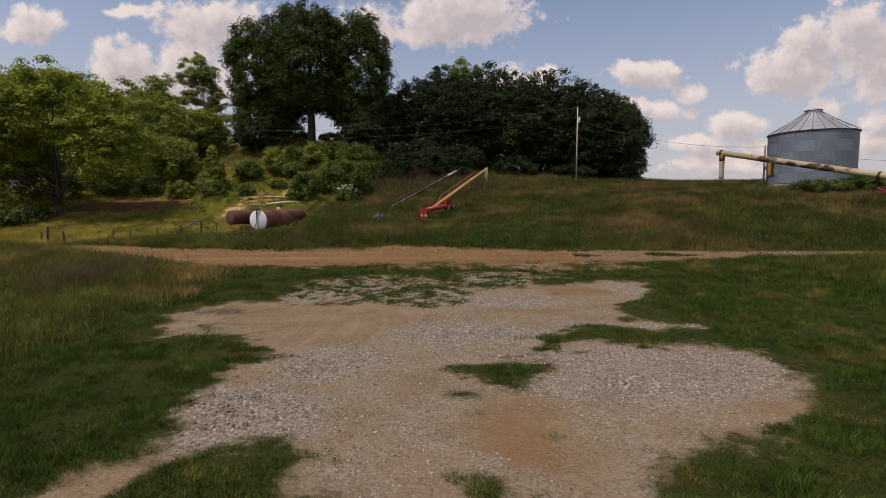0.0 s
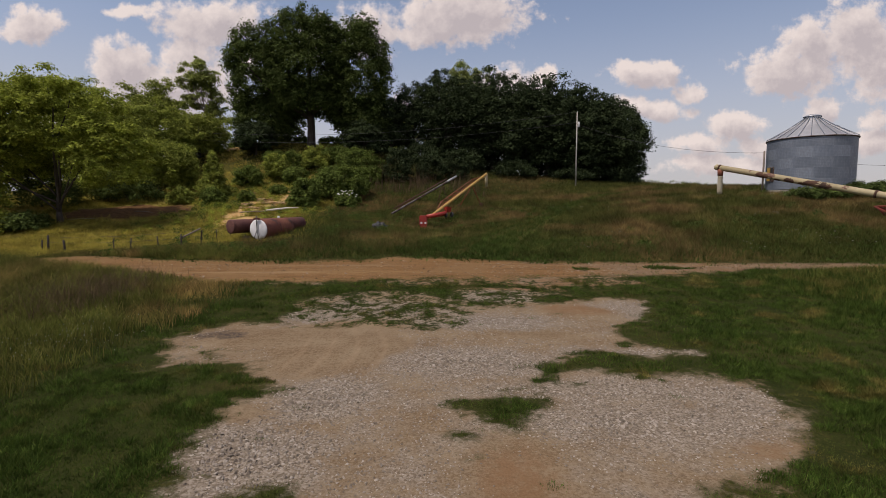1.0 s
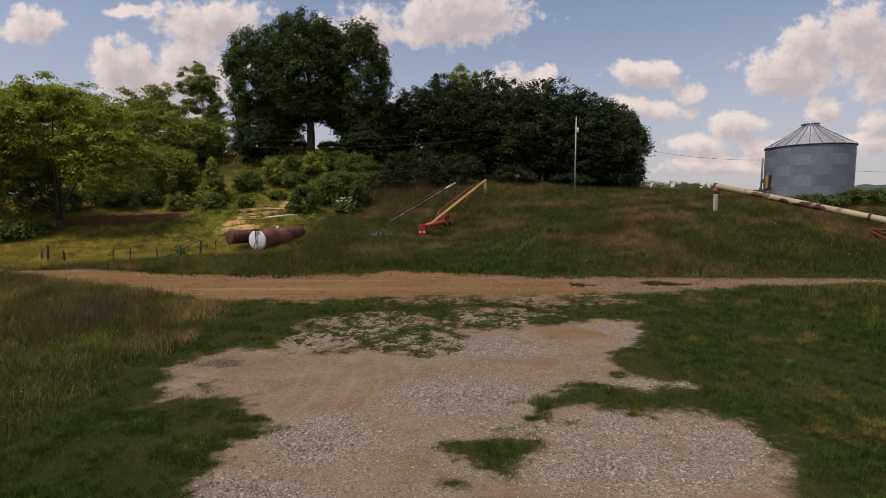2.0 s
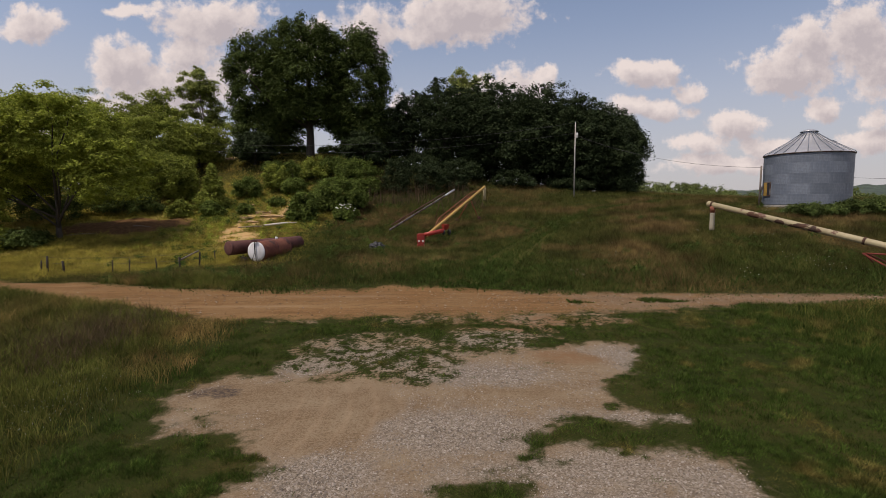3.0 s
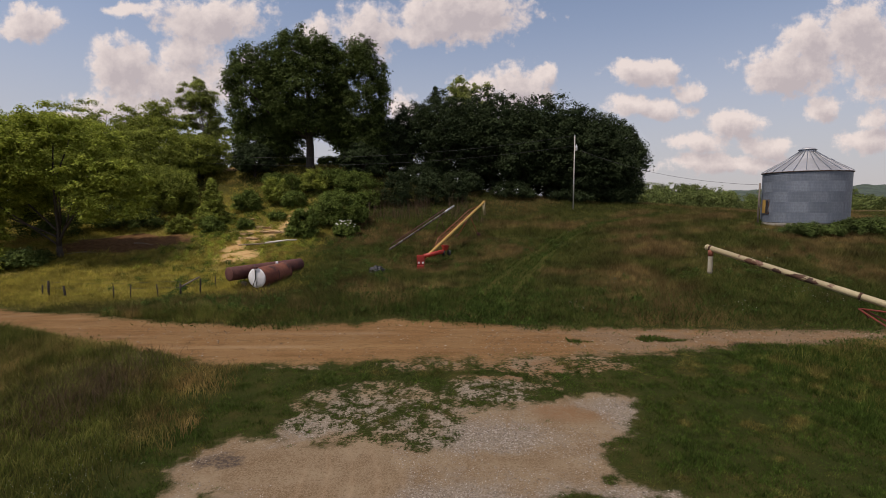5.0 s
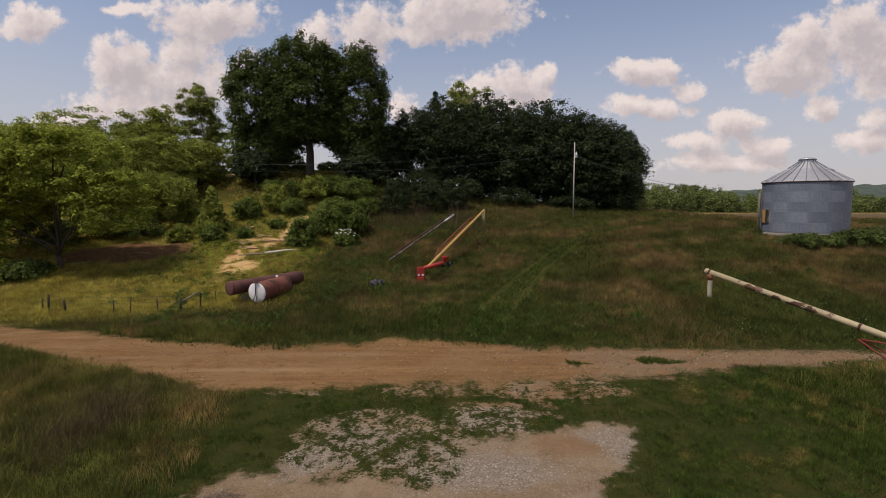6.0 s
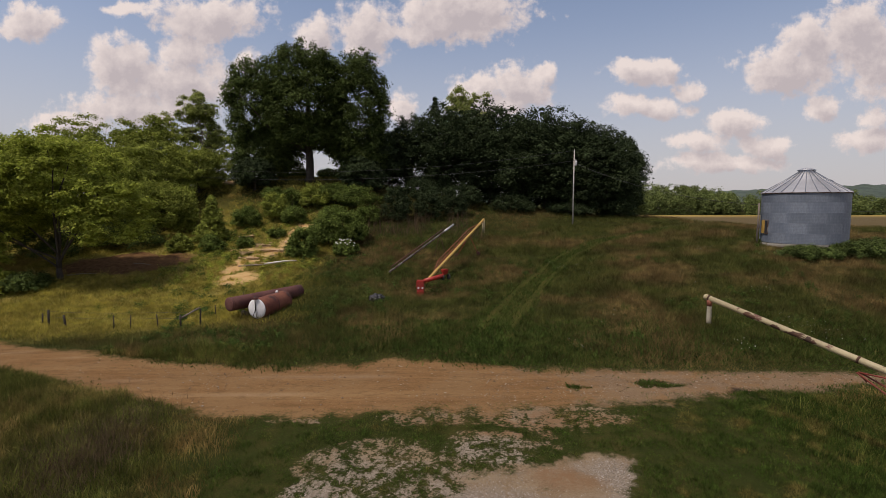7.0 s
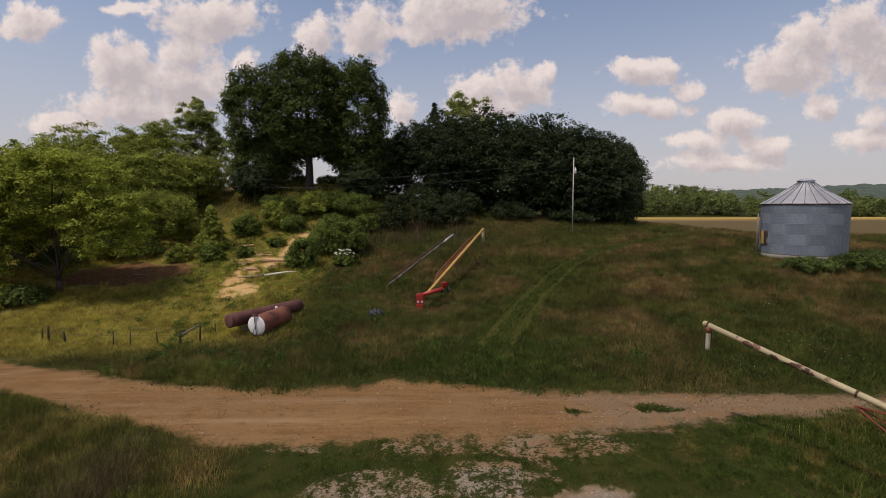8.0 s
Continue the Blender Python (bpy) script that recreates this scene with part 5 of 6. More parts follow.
def build_near_auger():
    tip, foot = Vector((9.69, 17.53, 4.12)), Vector((17.6, 3.4, 0.38))
    ob = thing("grain_auger", (17.6, 3.4, 0), "long cream grain auger with rust patches and red wheeled frame", "auger")
    o = Vector((17.6, 3.4, 0))
    a, b = tip - o, foot - o
    d = (b - a).normalized()
    L = (b - a).length
    R = 0.095
    main = part("tube", tubes("tube", [([a + d * L * k / 14 for k in range(15)], R)], CREAM, 20), ob, "cream painted steel tube with rust patches")
    for s in (0.12, 4.68, 9.2, 13.0):
        part("flange", tubes("flange", [([a + d * (s - 0.03), a + d * (s + 0.03)], R + 0.016)], RUST_BROWN, 20), main)
    # worn patches: ragged pieces of bare rusty steel, a hair proud of the paint
    rng = np.random.default_rng(88)
    u = Vector((0, 0, 1)).cross(d).normalized()
    w = d.cross(u)
    for s, ln, mid, arc in ((1.62, 0.44, 3.3, 1.3), (2.45, 0.32, 3.6, 1.0), (2.85, 0.30, 3.9, 0.7), (3.25, 0.80, 3.2, 1.5), (2.1, 0.22, 4.1, 0.5), (6.4, 0.6, 3.3, 1.0), (8.3, 0.4, 3.0, 1.0)):
        v = []
        for k in range(9):
            along = s + ln * (k / 8 - 0.5)
            half = arc * (1 - abs(k / 4 - 1) ** 3) * rng.uniform(0.6, 1.1) + 0.05
            for m in range(6):
                t = mid + half * (m / 2.5 - 1)
                v.append(a + d * along + (u * math.cos(t) + w * math.sin(t)) * (R + 0.003))
        f = np.array([[k * 6 + m, k * 6 + m + 1, k * 6 + m + 7, k * 6 + m + 6] for k in range(8) for m in range(5)])
        part("rust_patch", mesh_of("rust_patch", [tuple(q) for q in v], f, RUST_BROWN), main, "rusty worn paint patch")
    # head and drop spout
    part("head_cap", tubes("head_cap", [([a - d * 0.06, a - d * 0.02, a + d * 0.06], [R * 0.75, R + 0.006, R + 0.006])], CREAM, 20), ob)
    neck = a + d * 0.14
    spout = part("spout", tubes("spout", [([neck + Vector((0, 0, -0.05)), neck + Vector((0, 0, -0.28))], [0.098, 0.086])], RUST, 16), ob, "rusty collar of the drop spout")
    part("spout_hose", tubes("spout_hose", [([neck + Vector((0.0, 0, -0.26 - 0.08 * k)) + Vector((0.006 * (k % 2), 0, 0)) for k in range(9)], [0.078 + 0.005 * (k % 2) for k in range(9)])], SLEEVE, 16), spout, "pale ribbed spout sleeve")
    # red travelling frame
    p = a + d * 5.3 + Vector((0, 0, -R))
    hang = p + Vector((-0.35, 0.45, -0.10))
    axle = Vector((14.2, 9.6, 0.42)) - o
    rod("slide_bar", hang, p + d * 0.4, 0.024, WORN_RED, ob)
    for s in (-1, 1):
        wheel_at = axle + Vector((0.9 * s, 0.5 * s, 0))
        rod("strut", hang + Vector((0.05 * s, 0, 0)), wheel_at, 0.024, WORN_RED, ob, "red tubular strut")
        rod("brace", a + d * 11.0 + Vector((0, 0, -R)), wheel_at, 0.024, WORN_RED, ob, "red tubular brace")
        wheel = part("wheel", lathe([(0.0, -0.07), (0.20, -0.07), (0.30, -0.09), (0.40, -0.05), (0.42, 0.0), (0.40, 0.05), (0.30, 0.09), (0.20, 0.07), (0.0, 0.07)], 24, BLACK), ob, "black rubber wheel", at=Matrix.Translation(wheel_at) @ pose(0, 0, 0, 90, 0, 30))
        part("rim", lathe([(0.0, -0.085), (0.17, -0.08), (0.19, 0.0), (0.17, 0.08), (0.0, 0.085)], 16, WORN_RED), wheel)
    rod("axle", axle + Vector((-0.95, -0.53, 0)), axle + Vector((0.95, 0.53, 0)), 0.035, WORN_RED, ob)
    rod("hook", hang, hang + Vector((0.16, -0.12, -0.24)), 0.025, WORN_RED, ob)
    part("intake", tubes("intake", [([b, b + d * 0.35], [R * 1.25, R * 1.25])], GREY_STEEL, 12), ob)


def build_far_auger():
    top, foot = Vector((4.33, 49.0, 6.0)), Vector((-1.0, 34.7, 1.95))
    z = zat(-1.0, 34.7)
    o = Vector((-1.0, 34.7, z))
    ob = thing("grain_auger", o, "yellow grain auger with red hopper and truss lying on the slope", "auger")
    a, b = top - o, foot - o
    d = (b - a).normalized()
    L = (b - a).length
    R = 0.115
    main = part("tube", tubes("tube", [([a + d * L * k / 12 for k in range(13)], R)], YELLOW, 18), ob, "faded yellow steel tube")
    for s in (0.15, 5.5, 11.0):
        part("flange", tubes("flange", [([a + d * (s - 0.04), a + d * (s + 0.04)], R + 0.03)], YELLOW, 18), main)
    neck = a + d * 0.2
    part("spout", tubes("spout", [([neck, neck + Vector((0.06, 0, -1.25))], [0.14, 0.12])], CREAM, 14), ob, "cream drop spout")
    # red truss over the tube
    for side in (Vector((-0.5, 0.1, 0.35)).normalized() * 0.44, Vector((-0.6, 0.15, -0.1)).normalized() * 0.34):
        runs = [a + d * 1.2, a + d * 4.0 + side, a + d * 12.2 + side, a + d * 14.4]
        for p, q in zip(runs, runs[1:]):
            rod("truss_rod", p, q, 0.036, RUST_RED, ob, "rusty red truss rod")
        for n in range(8):
            rod("truss_post", a + d * (4.0 + 1.17 * n), a + d * (4.0 + 1.17 * n) + side, 0.026, RUST_RED, ob)
        for n in range(7):
            rod("truss_stay", a + d * (4.0 + 1.17 * n), a + d * (5.17 + 1.17 * n) + side, 0.02, RUST_RED, ob)
    # red legs under the upper half
    for s in (-1, 1):
        q = a + d * 5.0
        ground_at = Vector((4.33 - 1.8 + 1.0 * s, 45.2 + 0.5 * s, 0))
        ground_at.z = zat(ground_at.x, ground_at.y) + 0.2
        rod("leg", q, ground_at - o, 0.028, RED, ob, "rusty red leg")
        part("wheel", lathe([(0.0, -0.05), (0.13, -0.06), (0.20, -0.05), (0.22, 0), (0.20, 0.05), (0.13, 0.06), (0, 0.05)], 18, RUST_DARK), ob, at=Matrix.Translation(ground_at - o) @ pose(0, 0, 0, 90, 0, 20))
    # gear box and swing hopper
    part("gear_box", box_mesh((0.55, 0.5, 0.7), RED, 0.05), ob, "red gear housing", at=Matrix.Translation(b + d * 0.15 + Vector((-0.30, -0.1, -0.12))))
    part("gear_box_foot", box_mesh((0.5, 0.45, 0.5), RED, 0.04), ob, at=Matrix.Translation(b + d * 0.3 + Vector((-0.25, -0.15, -0.68))))
    for k in range(2):
        part("label_plate", box_mesh((0.13, 0.012, 0.13), WHITE, 0.003), ob, "white warning plate", at=Matrix.Translation(b + d * 0.15 + Vector((-0.43 + 0.28 * k, -0.39, -0.28))))
    arm_a, arm_b = b + Vector((-0.1, 0.0, 0.1)), b + Vector((1.25, 0.9, 0.35))
    part("hopper_arm", tubes("hopper_arm", [([arm_a, arm_b], [0.15, 0.15])], RED, 14), ob, "red swing hopper tube")
    hop = part("hopper", box_mesh((0.48, 0.5, 0.4), RED, 0.05, taper=0.6), ob, "red sheet steel hopper", at=Matrix.Translation(arm_b + Vector((0.12, 0.25, 0.25))) @ pose(0, 0, 0, 0, 0, 30))
    for s in (-1, 1):
        part("hopper_wheel", lathe([(0.0, -0.05), (0.12, -0.06), (0.2, -0.04), (0.21, 0), (0.2, 0.04), (0.12, 0.06), (0, 0.05)], 16, BLACK), hop, at=pose(0.25 * s, -0.15, -0.36, 0, 90, 0))
    # old grey auger beside it
    t2, f2 = Vector((1.23, 46.4, 5.58)), Vector((-3.9, 38.0, 2.25))
    o2 = Vector((-3.9, 38.0, zat(-3.9, 38.0)))
    og = thing("old_auger", o2, "old slim grey rusty auger lying up the slope", "auger")
    a, b = t2 - o2, f2 - o2
    d = (b - a).normalized()
    L = (b - a).length
    part("tube", tubes("tube", [([a + d * L * k / 10 for k in range(11)], 0.085)], GREY_STEEL, 14), og, "weathered grey steel tube")
    part("sleeve", tubes("sleeve", [([a - d * 0.05, a + d * 1.7], [0.092, 0.092])], ROOFING, 14), og, "clean galvanised end sleeve")
    up = Vector((-0.1, 0, 0.22))
    rod("drive_shaft", a + d * 1.6 + up, b - d * 0.4 + up, 0.05, RUST_DARK, og, "rusty drive shaft")
    for s in (1.8, 3.6, 5.4, 7.2, 9.0):
        rod("shaft_bracket", a + d * s, a + d * s + up, 0.03, RUST_DARK, og)
    for s in (-1, 1):
        q = a + d * 2.5
        g = Vector((0.0 + 0.6 * s, 44.6 - 0.3 * s, 0))
        g.z = zat(g.x, g.y)
        rod("leg", q, g - o2, 0.025, RUST_DARK, og)


build_near_auger()
build_far_auger()


# ---- tanks ----
def tank(place, far, r, material, label, end_material, dished):
    o = Vector((place[0], place[1], zat(*place[:2])))
    a, b = Vector(place) - o, Vector(far) - o
    ob = thing("steel_tank", o, label, "tank")
    d = (b - a).normalized()
    L = (b - a).length
    part("shell", tubes("shell", [([a + d * L * k / 8 for k in range(9)], r)], material, 36), ob)
    m, _ = between(a, b)
    turn = m.to_3x3().to_4x4() @ pose(0, 0, 0, 0, 90, 0)
    head = [(0.0, dished), (r * 0.5, dished * 0.8), (r * 0.85, dished * 0.35), (r * 0.995, 0.0), (r * 0.995, -0.02)]
    part("end_plate", lathe([(p, -z - 0.004) for p, z in head], 36, end_material), ob, "white painted end plate" if end_material is WHITE else "", at=Matrix.Translation(a) @ turn)
    for s in (0.01, 0.5, 0.99):
        part("weld_band", tubes("weld_band", [([a + d * (L * s - 0.025), a + d * (L * s + 0.025)], r + 0.008)], RUST_DARK, 36), ob)
    for s in (0.2, 0.8):
        p = a + d * L * s
        part("cradle", box_mesh((r * 1.5, 0.14, r * 0.8), WOOD, 0.01), ob, at=Matrix.Translation((p.x, p.y, min(p.z - r * 0.8, 0.2))) @ pose(0, 0, 0, 0, 0, math.degrees(math.atan2(d.y, d.x)) + 90))
    return ob, a, d, L


ob, a, d, L = tank((-10.53, 28.1, 1.45), (-9.75, 30.6, 1.50), 0.59, RUST, "rusty red fuel tank with white end lying in grass", WHITE, 0.10)
part("filler_cap", lathe([(0.0, 0.12), (0.07, 0.11), (0.08, 0.0), (0.05, -0.05)], 14, WHITE), ob, "white filler cap", at=Matrix.Translation(a + d * 1.9 + Vector((0, 0, 0.6))))
rod("valve_pipe", a - d * 0.16 + Vector((0.0, 0, 0.78)), a - d * 0.16 + Vector((0.02, 0, -0.05)), 0.028, BLACK, ob, "dark supply pipe")
rod("hose", a - d * 0.16 + Vector((0.02, 0, 0.0)), a - d * 0.2 + Vector((-0.14, 0, -0.5)), 0.02, BLACK, ob)
rod("hose", a - d * 0.16 + Vector((0.02, 0, 0.0)), a - d * 0.2 + Vector((0.12, 0, -0.5)), 0.02, BLACK, ob)
part("valve", box_mesh((0.34, 0.12, 0.12), RUST_DARK, 0.02), ob, at=Matrix.Translation(a - d * 0.14 + Vector((0, 0, 0.62))))
tank((-12.35, 28.6, 1.60), (-9.45, 33.0, 1.66), 0.41, RUST_DARK, "long dark rusty steel tank lying behind the fuel tank", RUST_DARK, 0.06)


# ---- fence, logs, debris ----
def post_at(x, y, h, r, lean=(0, 0), material=BARK, label="old weathered wooden fence post"):
    ob = thing("fence_post", (x, y, zat(x, y)), label, "fence post", "old fence along the track")
    part("stake", tubes("stake", [([(0, 0, -0.3), (lean[0] * 0.5, lean[1] * 0.5, h * 0.5), (*lean, h)], [r, r * 0.95, r * 0.85])], material, 8), ob)
    return ob


fence = [(-24.7, 30.2, 0.8, 0.06), (-24.0, 29.8, 1.25, 0.09), (-22.8, 29.6, 0.95, 0.09), (-19.4, 28.9, 1.0, 0.05), (-18.3, 28.7, 1.0, 0.05), (-16.4, 28.3, 1.0, 0.05),
         (-14.7, 27.6, 1.0, 0.07), (-13.9, 28.2, 1.15, 0.07), (-13.6, 29.6, 1.0, 0.04), (-13.3, 30.8, 1.0, 0.04), (-13.0, 32.2, 1.0, 0.04)]
for n, (x, y, h, r) in enumerate(fence):
    post_at(x, y, h * 0.78, r * 0.75, (0.06 * math.sin(n * 2.1), 0.05 * math.cos(n * 1.7)))
tagged(new("fence_rail", tubes("fence_rail", [([(-14.75, 27.55, zat(-14.7, 27.6) + 0.55), (-13.85, 28.15, zat(-13.9, 28.2) + 1.0)], [0.05, 0.045])], WOOD, 7)), "grey wooden rail leaning between two posts", "fence rail")
for k in (0.55, 0.9):
    pts = [(x, y, zat(x, y) + k) for x, y, h, r in fence[:8]]
    tagged(new("fence_wire", tubes("fence_wire", [(pts, 0.006)], WIRE, 4)), "slack rusty wire along the old fence", "wire")


def build_clutter():
    def rest(x, y, up):
        return (x, y, zat(x, y) + up)

    tagged(new("bleached_log", tubes("bleached_log", [([rest(-14.9, 41.6, 0.25), rest(-14.0, 41.8, 0.30), rest(-13.2, 42.0, 0.38), rest(-12.3, 42.1, 0.42)], [0.08, 0.09, 0.07, 0.035])], BLEACHED, 8)), "bleached white dead branch lying in grass", "log")
    tagged(new("dead_branch", tubes("dead_branch", [([rest(-17.0, 41.3, 0.18), rest(-15.9, 41.4, 0.22), rest(-14.8, 41.5, 0.20)], [0.05, 0.06, 0.04])], WOOD, 7)), "grey dead branch lying on the sand", "log")
    for n, (x, y, tx, ty) in enumerate(((-30.5, 40.0, 2.2, 0.3), (-26.6, 42.6, 1.8, -0.4))):
        tagged(new("dead_branch", tubes("dead_branch", [([rest(x, y, 0.06), rest(x + tx * 0.5, y + ty * 0.5, 0.12), rest(x + tx, y + ty, 0.05)], [0.05, 0.045, 0.02])], BARK_PALE, 6)), "grey fallen branch under the trees", "log")
    # dark bundle
    ob = thing("tarp_bundle", (-4.0, 31.1, zat(-4.0, 31.1)), "crumpled black plastic bundle in the grass", "bundle")
    bm = bmesh.new()
    bmesh.ops.create_icosphere(bm, subdivisions=4, radius=1.0)
    for v in bm.verts:
        k = 1 + 0.35 * noise.noise(v.co * 2.3) + 0.12 * noise.noise(v.co * 7)
        v.co = Vector((v.co.x * 0.46 * k, v.co.y * 0.32 * k, max(v.co.z * 0.30 * k + 0.2, -0.02)))
    part("sheet", (bm, BLACK), ob)
    # rocks on the bank and in the yard
    rng = np.random.default_rng(77)
    shapes = []
    for s in range(4):
        bm = bmesh.new()
        bmesh.ops.create_icosphere(bm, subdivisions=2, radius=1.0)
        for v in bm.verts:
            v.co *= 1 + 0.35 * noise.noise(v.co * 1.4 + Vector((s * 9, 0, 0)))
            v.co.z *= 0.6
        me = bpy.data.meshes.new("rock")
        bm.to_mesh(me)
        bm.free()
        me.materials.append(SANDSTONE)
        shapes.append(me)
    for n in range(26):
        x, y = rng.uniform(-18.6, -14.6), rng.uniform(40, 52)
        r = rng.uniform(0.06, 0.24)
        ob = tagged(new("rock", shapes[n % 4]), "pale sandstone rock on the eroded bank", "rock", "rocks on the bank")
        ob.matrix_world = pose(x, y, zat(x, y) + r * 0.2, 0, 0, rng.uniform(0, 360)) @ Matrix.Scale(r, 4)


build_clutter()


def build_bank():
    """Weathered sandstone ledges in the eroded bank, and weeds over the whole slope."""
    rng = np.random.default_rng(78)
    for x, y, w, turn in ((-19.2, 49.0, 1.9, 8), (-17.4, 48.6, 1.5, -6), (-16.0, 46.9, 2.1, 5), (-18.4, 46.2, 1.4, -10), (-15.0, 49.6, 1.2, 12), (-20.3, 51.4, 1.6, 4), (-16.9, 44.2, 1.0, -8), (-14.9, 52.2, 1.3, 10)):
        bm = bmesh.new()
        bmesh.ops.create_cube(bm, size=1.0)
        bmesh.ops.subdivide_edges(bm, edges=bm.edges[:], cuts=5, use_grid_fill=True)
        for v in bm.verts:
            n3 = noise.noise_vector(v.co * 3.1 + Vector((x, y, 0))) * 0.16
            v.co = Vector((v.co.x * w, v.co.y * 0.8, v.co.z * 0.34)) + Vector((n3.x * 1.6, n3.y * 1.4, n3.z * 0.6))
        bmesh.ops.recalc_face_normals(bm, faces=bm.faces[:])
        me = bpy.data.meshes.new("sandstone_ledge")
        bm.to_mesh(me)
        bm.free()
        me.materials.append(SANDSTONE)
        ob = tagged(new("sandstone_ledge", me), "weathered tan sandstone ledge in the eroded bank", "rock", "ledges in the bank")
        ob.matrix_world = pose(x, y, zat(x, y) - 0.02, rng.uniform(-6, 6), rng.uniform(-6, 6), turn)

    def weeds(name, x, y, leaf, label, seed, leaves, r_lo, r_hi):
        r = np.random.default_rng(seed)
        rad = r.uniform(r_lo, r_hi, len(x))
        lobes = np.stack([x, y, height(x, y) + rad * 0.45, rad], -1)
        tagged(new(name, leaf_cloud(name, lobes, leaves * 2, 0.05, leaf, seed + 1, 0.8)), label, "weeds", kind="stuff")

    x, y = rng.uniform(-24, 5, 1500), rng.uniform(31, 62, 1500)
    k = (fbm(x, y, 5.0, 94) > rng.uniform(-0.5, 0.45, 1500)) & (bank_field(x, y) < 0.15) & (litter_field(x, y) < 0)
    weeds("slope_weeds", x[k], y[k], WEED, "green broad-leaved weeds over the slope", 95, 26000, 0.18, 0.55)
    x, y = rng.uniform(-24, -11, 420), rng.uniform(36, 60, 420)
    k = (bank_field(x, y) < 0.5) & (litter_field(x, y) < 0)
    weeds("bank_weeds", x[k], y[k], LIGHT_LEAF, "yellow-green weeds on the sandy bank", 97, 12000, 0.15, 0.5)
    x, y = rng.uniform(6, 40, 500), rng.uniform(22, 44, 500)
    k = (fbm(x, y, 4.0, 98) > 0.15) & (bare_at(x, y) < -0.3)
    weeds("meadow_weeds", x[k], y[k], WEED, "dark green weed clumps in the meadow", 99, 9000, 0.15, 0.4)
    x, y = rng.uniform(-16, -3, 260), rng.uniform(22.5, 32, 260)
    k = (bare_at(x, y) < -0.4) & (fbm(x, y, 3.0, 100) > -0.1) & (lobe(x, y, -10.8, 27.8, 3.2, 2.6) < 0)
    weeds("tank_weeds", x[k], y[k], WEED, "green weeds growing up round the tanks", 101, 9000, 0.15, 0.4)


build_bank()


def build_stones():
    """Crushed stone over the yard."""
    x, y, rng = scatter(-7, 7, 2.5, 16.5, 900, 81)
    inside = yard_edge(x, y)
    stony = 0.36 + 0.6 * fbm(x, y, 1.5, 83) + 1.2 * heaps(x, y)
    stony -= 1.1 * np.clip(clay_field(x, y), 0, 0.8)
    keep = (inside > -0.12) & (rng.uniform(0, 1, len(x)) < stony * 0.9) & in_sight(x, y, 1)
    x, y = x[keep], y[keep]
    n = len(x)
    s = 0.008 + (0.012 + 0.024 * heaps(x, y)) * rng.uniform(0, 1, n) ** 2.2
    z = height(x, y) - 0.022 + s * 0.2
    corner = np.array([(1, 0, 0), (-1, 0, 0), (0, 1, 0), (0, -1, 0), (0, 0, 0.8), (0, 0, -0.8)], float)
    faces = np.array([(0, 2, 4), (2, 1, 4), (1, 3, 4), (3, 0, 4)])
    a = rng.uniform(0, 2 * np.pi, n)
    c = corner[None] * rng.uniform(0.55, 1.3, (n, 6, 1)) * s[:, None, None] + rng.normal(0, 0.2, (n, 6, 3)) * s[:, None, None]
    rx = c[..., 0] * np.cos(a)[:, None] - c[..., 1] * np.sin(a)[:, None]
    ry = c[..., 0] * np.sin(a)[:, None] + c[..., 1] * np.cos(a)[:, None]
    v = np.stack([rx + x[:, None], ry + y[:, None], c[..., 2] + z[:, None]], -1).reshape(-1, 3)
    f = (faces[None] + 6 * np.arange(n)[:, None, None]).reshape(-1, 3)
    m, nt, bsdf, out = tree_of("crushed_stone")
    g = nt.nodes.new("ShaderNodeNewGeometry")
    nt.links.new(ramp_of(nt, g.outputs["Random Per Island"], [(0.0, (0.125, 0.100, 0.078)), (0.5, (0.225, 0.188, 0.150)), (1.0, (0.37, 0.325, 0.28))]), bsdf.inputs["Base Color"])
    bsdf.inputs["Roughness"].default_value = 0.9
    tagged(new("gravel", mesh_of("gravel", v, f, m)), "loose pale crushed limestone over the yard", "gravel", kind="stuff")


build_stones()


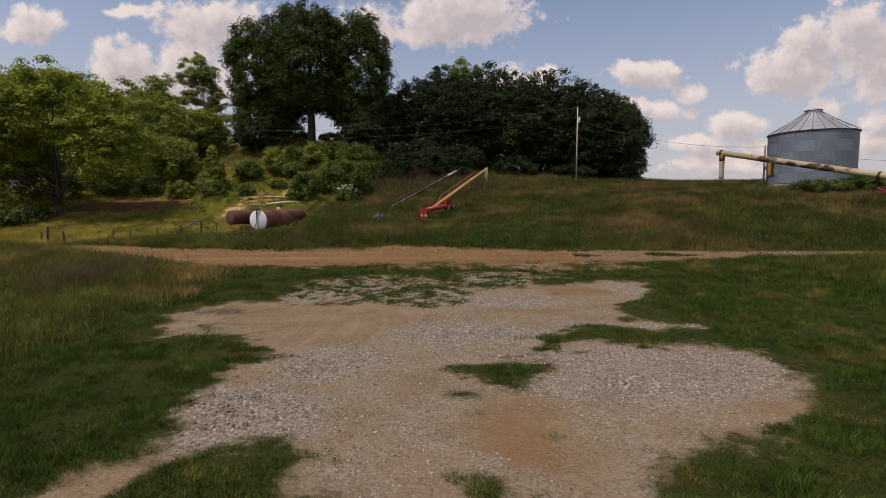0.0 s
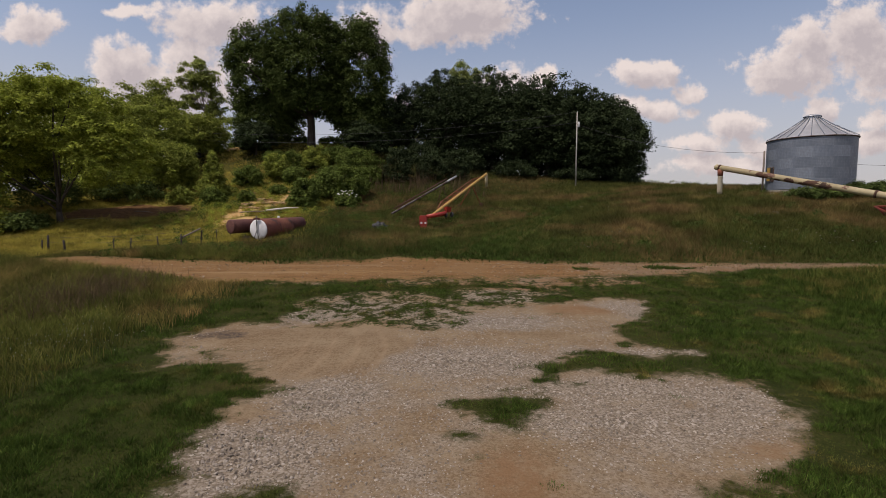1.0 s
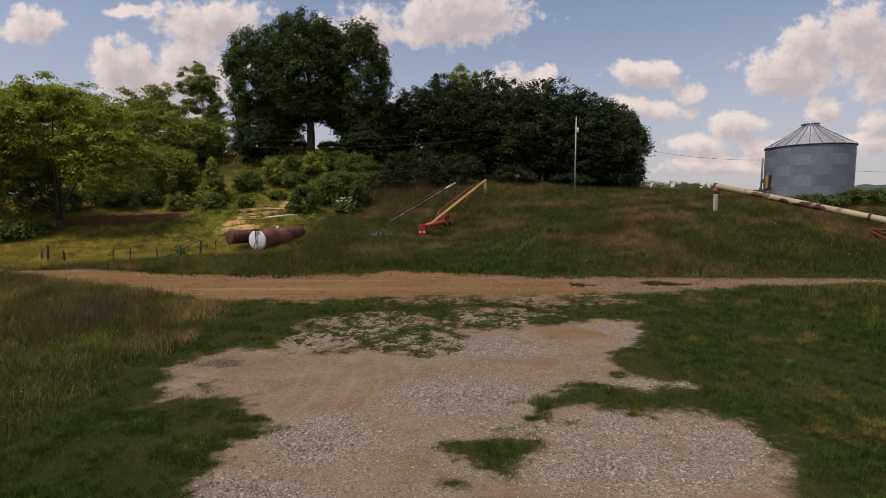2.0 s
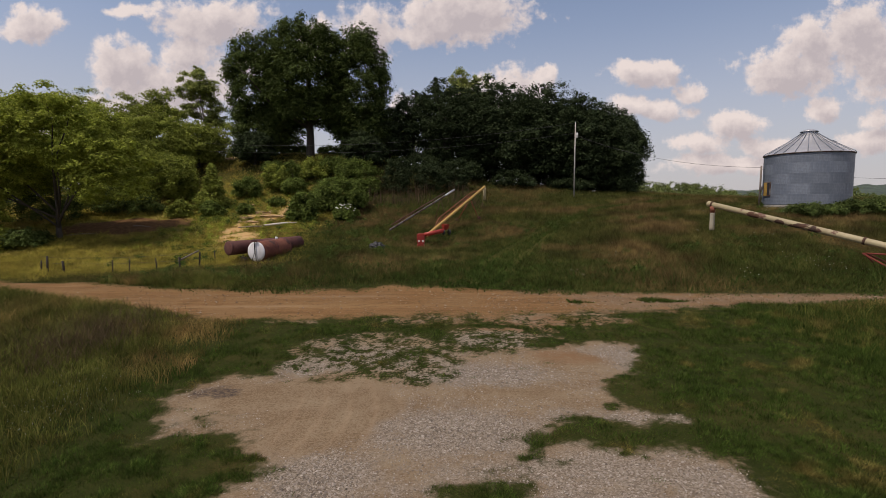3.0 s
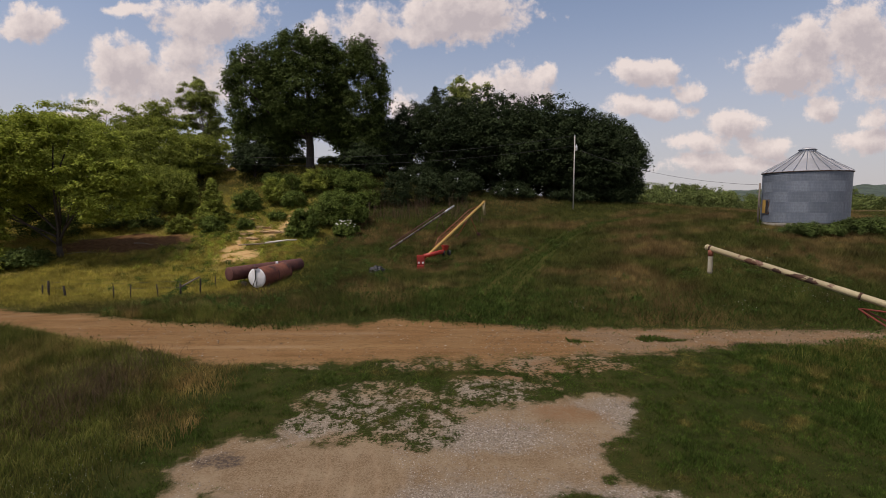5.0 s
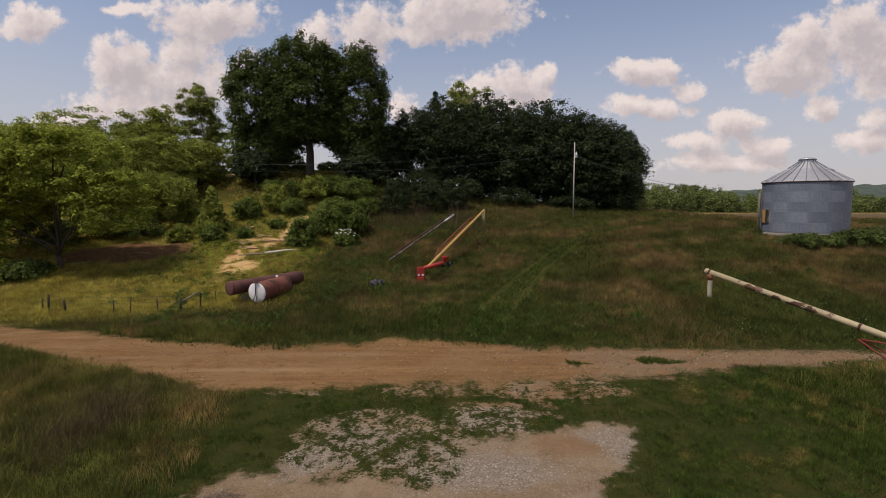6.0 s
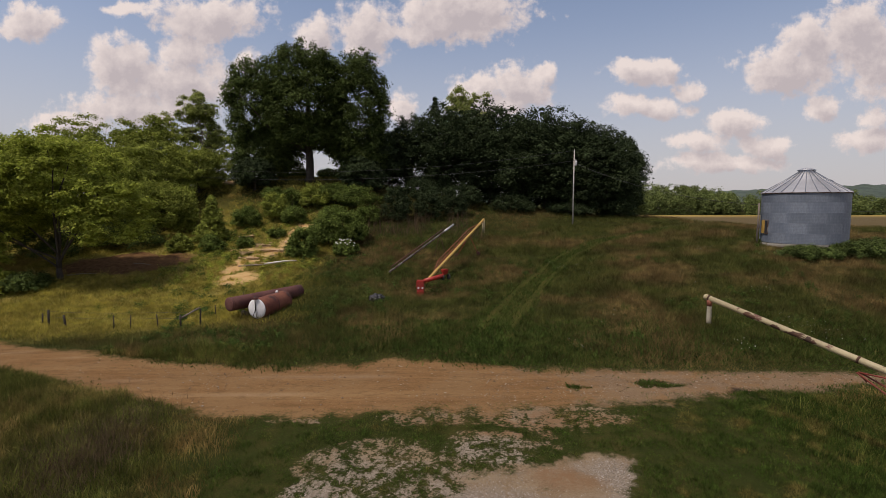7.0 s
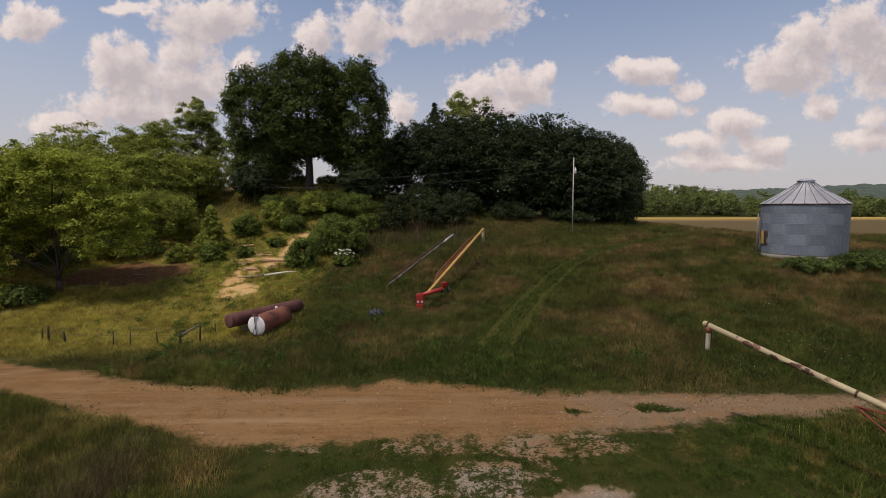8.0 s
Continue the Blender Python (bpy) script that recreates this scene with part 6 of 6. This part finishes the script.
def build_road_stones():
    """Loose stones and clods on the dirt road."""
    x, y, rng = scatter(-16, 18, 15.5, 22, 60, 84)
    keep = (road_field(x, y) > -0.4) & (rng.uniform(0, 1, len(x)) < 0.25 + 0.5 * smooth(-2, 5, x) + 0.4 * fbm(x, y, 1.5, 85))
    x, y = x[keep], y[keep]
    n = len(x)
    s = 0.015 + 0.035 * rng.uniform(0, 1, n) ** 3
    z = height(x, y) - 0.035 + s * 0.3
    corner = np.array([(1, 0, 0), (-1, 0, 0), (0, 1, 0), (0, -1, 0), (0, 0, 0.8)], float)
    c = corner[None] * rng.uniform(0.55, 1.3, (n, 5, 1)) * s[:, None, None] + rng.normal(0, 0.25, (n, 5, 3)) * s[:, None, None]
    v = (c + np.stack([x, y, z], -1)[:, None]).reshape(-1, 3)
    f = (np.array([(0, 2, 4), (2, 1, 4), (1, 3, 4), (3, 0, 4)])[None] + 5 * np.arange(n)[:, None, None]).reshape(-1, 3)
    m, nt, bsdf, out = tree_of("road_stone")
    g = nt.nodes.new("ShaderNodeNewGeometry")
    nt.links.new(ramp_of(nt, g.outputs["Random Per Island"], [(0.0, (0.10, 0.06, 0.03)), (0.5, (0.22, 0.15, 0.09)), (1.0, (0.29, 0.23, 0.17))]), bsdf.inputs["Base Color"])
    bsdf.inputs["Roughness"].default_value = 0.95
    tagged(new("road_stones", mesh_of("road_stones", v, f, m)), "loose brown and pale stones on the dirt road", "gravel", kind="stuff")


build_road_stones()


def build_flowers():
    """Umbels and daisies: small white heads on thin stems."""
    def heads(name, x, y, h, r, label):
        n = len(x)
        rng = np.random.default_rng(len(x))
        z = height(x, y)
        ang = np.linspace(0, 2 * np.pi, 6, endpoint=False)
        ring = np.stack([np.cos(ang), np.sin(ang), 0 * ang], -1)
        c = np.stack([x, y, z + h], -1)
        v = c[:, None] + ring[None] * r[:, None, None]
        v[:, :, 2] += rng.uniform(-0.4, 0.4, (n, 6)) * r[:, None]
        v = np.concatenate([v, (c + np.array([0, 0, -0.02]))[:, None]], 1).reshape(-1, 3)
        f = np.array([(k, (k + 1) % 6, 6) for k in range(6)])
        f = (f[None] + 7 * np.arange(n)[:, None, None]).reshape(-1, 3)
        tagged(new(name, mesh_of(name, v, f, PETAL)), label, "flowers", kind="stuff")

    rng = np.random.default_rng(91)
    x, y = rng.uniform(6, 36, 2600), rng.uniform(22, 44, 2600)
    k = fbm(x, y, 3.2, 92) > 0.34
    heads("wild_flowers", x[k], y[k], rng.uniform(0.3, 0.55, k.sum()), rng.uniform(0.012, 0.032, k.sum()), "scattered white umbel flowers in the meadow")
    x, y = rng.normal(-7.3, 0.7, 150), rng.normal(9.3, 0.9, 150)
    heads("daisies", x, y, rng.uniform(0.15, 0.35, 150), rng.uniform(0.004, 0.008, 150), "small white daisies in the verge grass")


build_flowers()
elder = bush("elder_bush", (-8.9, 46.0), "elder bush with creamy white flower heads", 1.5, 2.4, BUSH_LEAF, 401, 5000, 0.12)
petal_rng = np.random.default_rng(402)
for n in range(26):
    a, k = n * 2.4, petal_rng.uniform(0.25, 1.0)
    part("flower_head", lathe([(0.0, 0.03), (0.06, 0.02), (0.10, -0.01), (0.05, -0.05)], 9, PETAL), elder, at=pose(1.15 * k * math.cos(a), 1.0 * k * math.sin(a) - 0.15, 1.5 - 0.7 * k * k + petal_rng.uniform(-0.1, 0.15), petal_rng.uniform(0, 40), 0, 0))
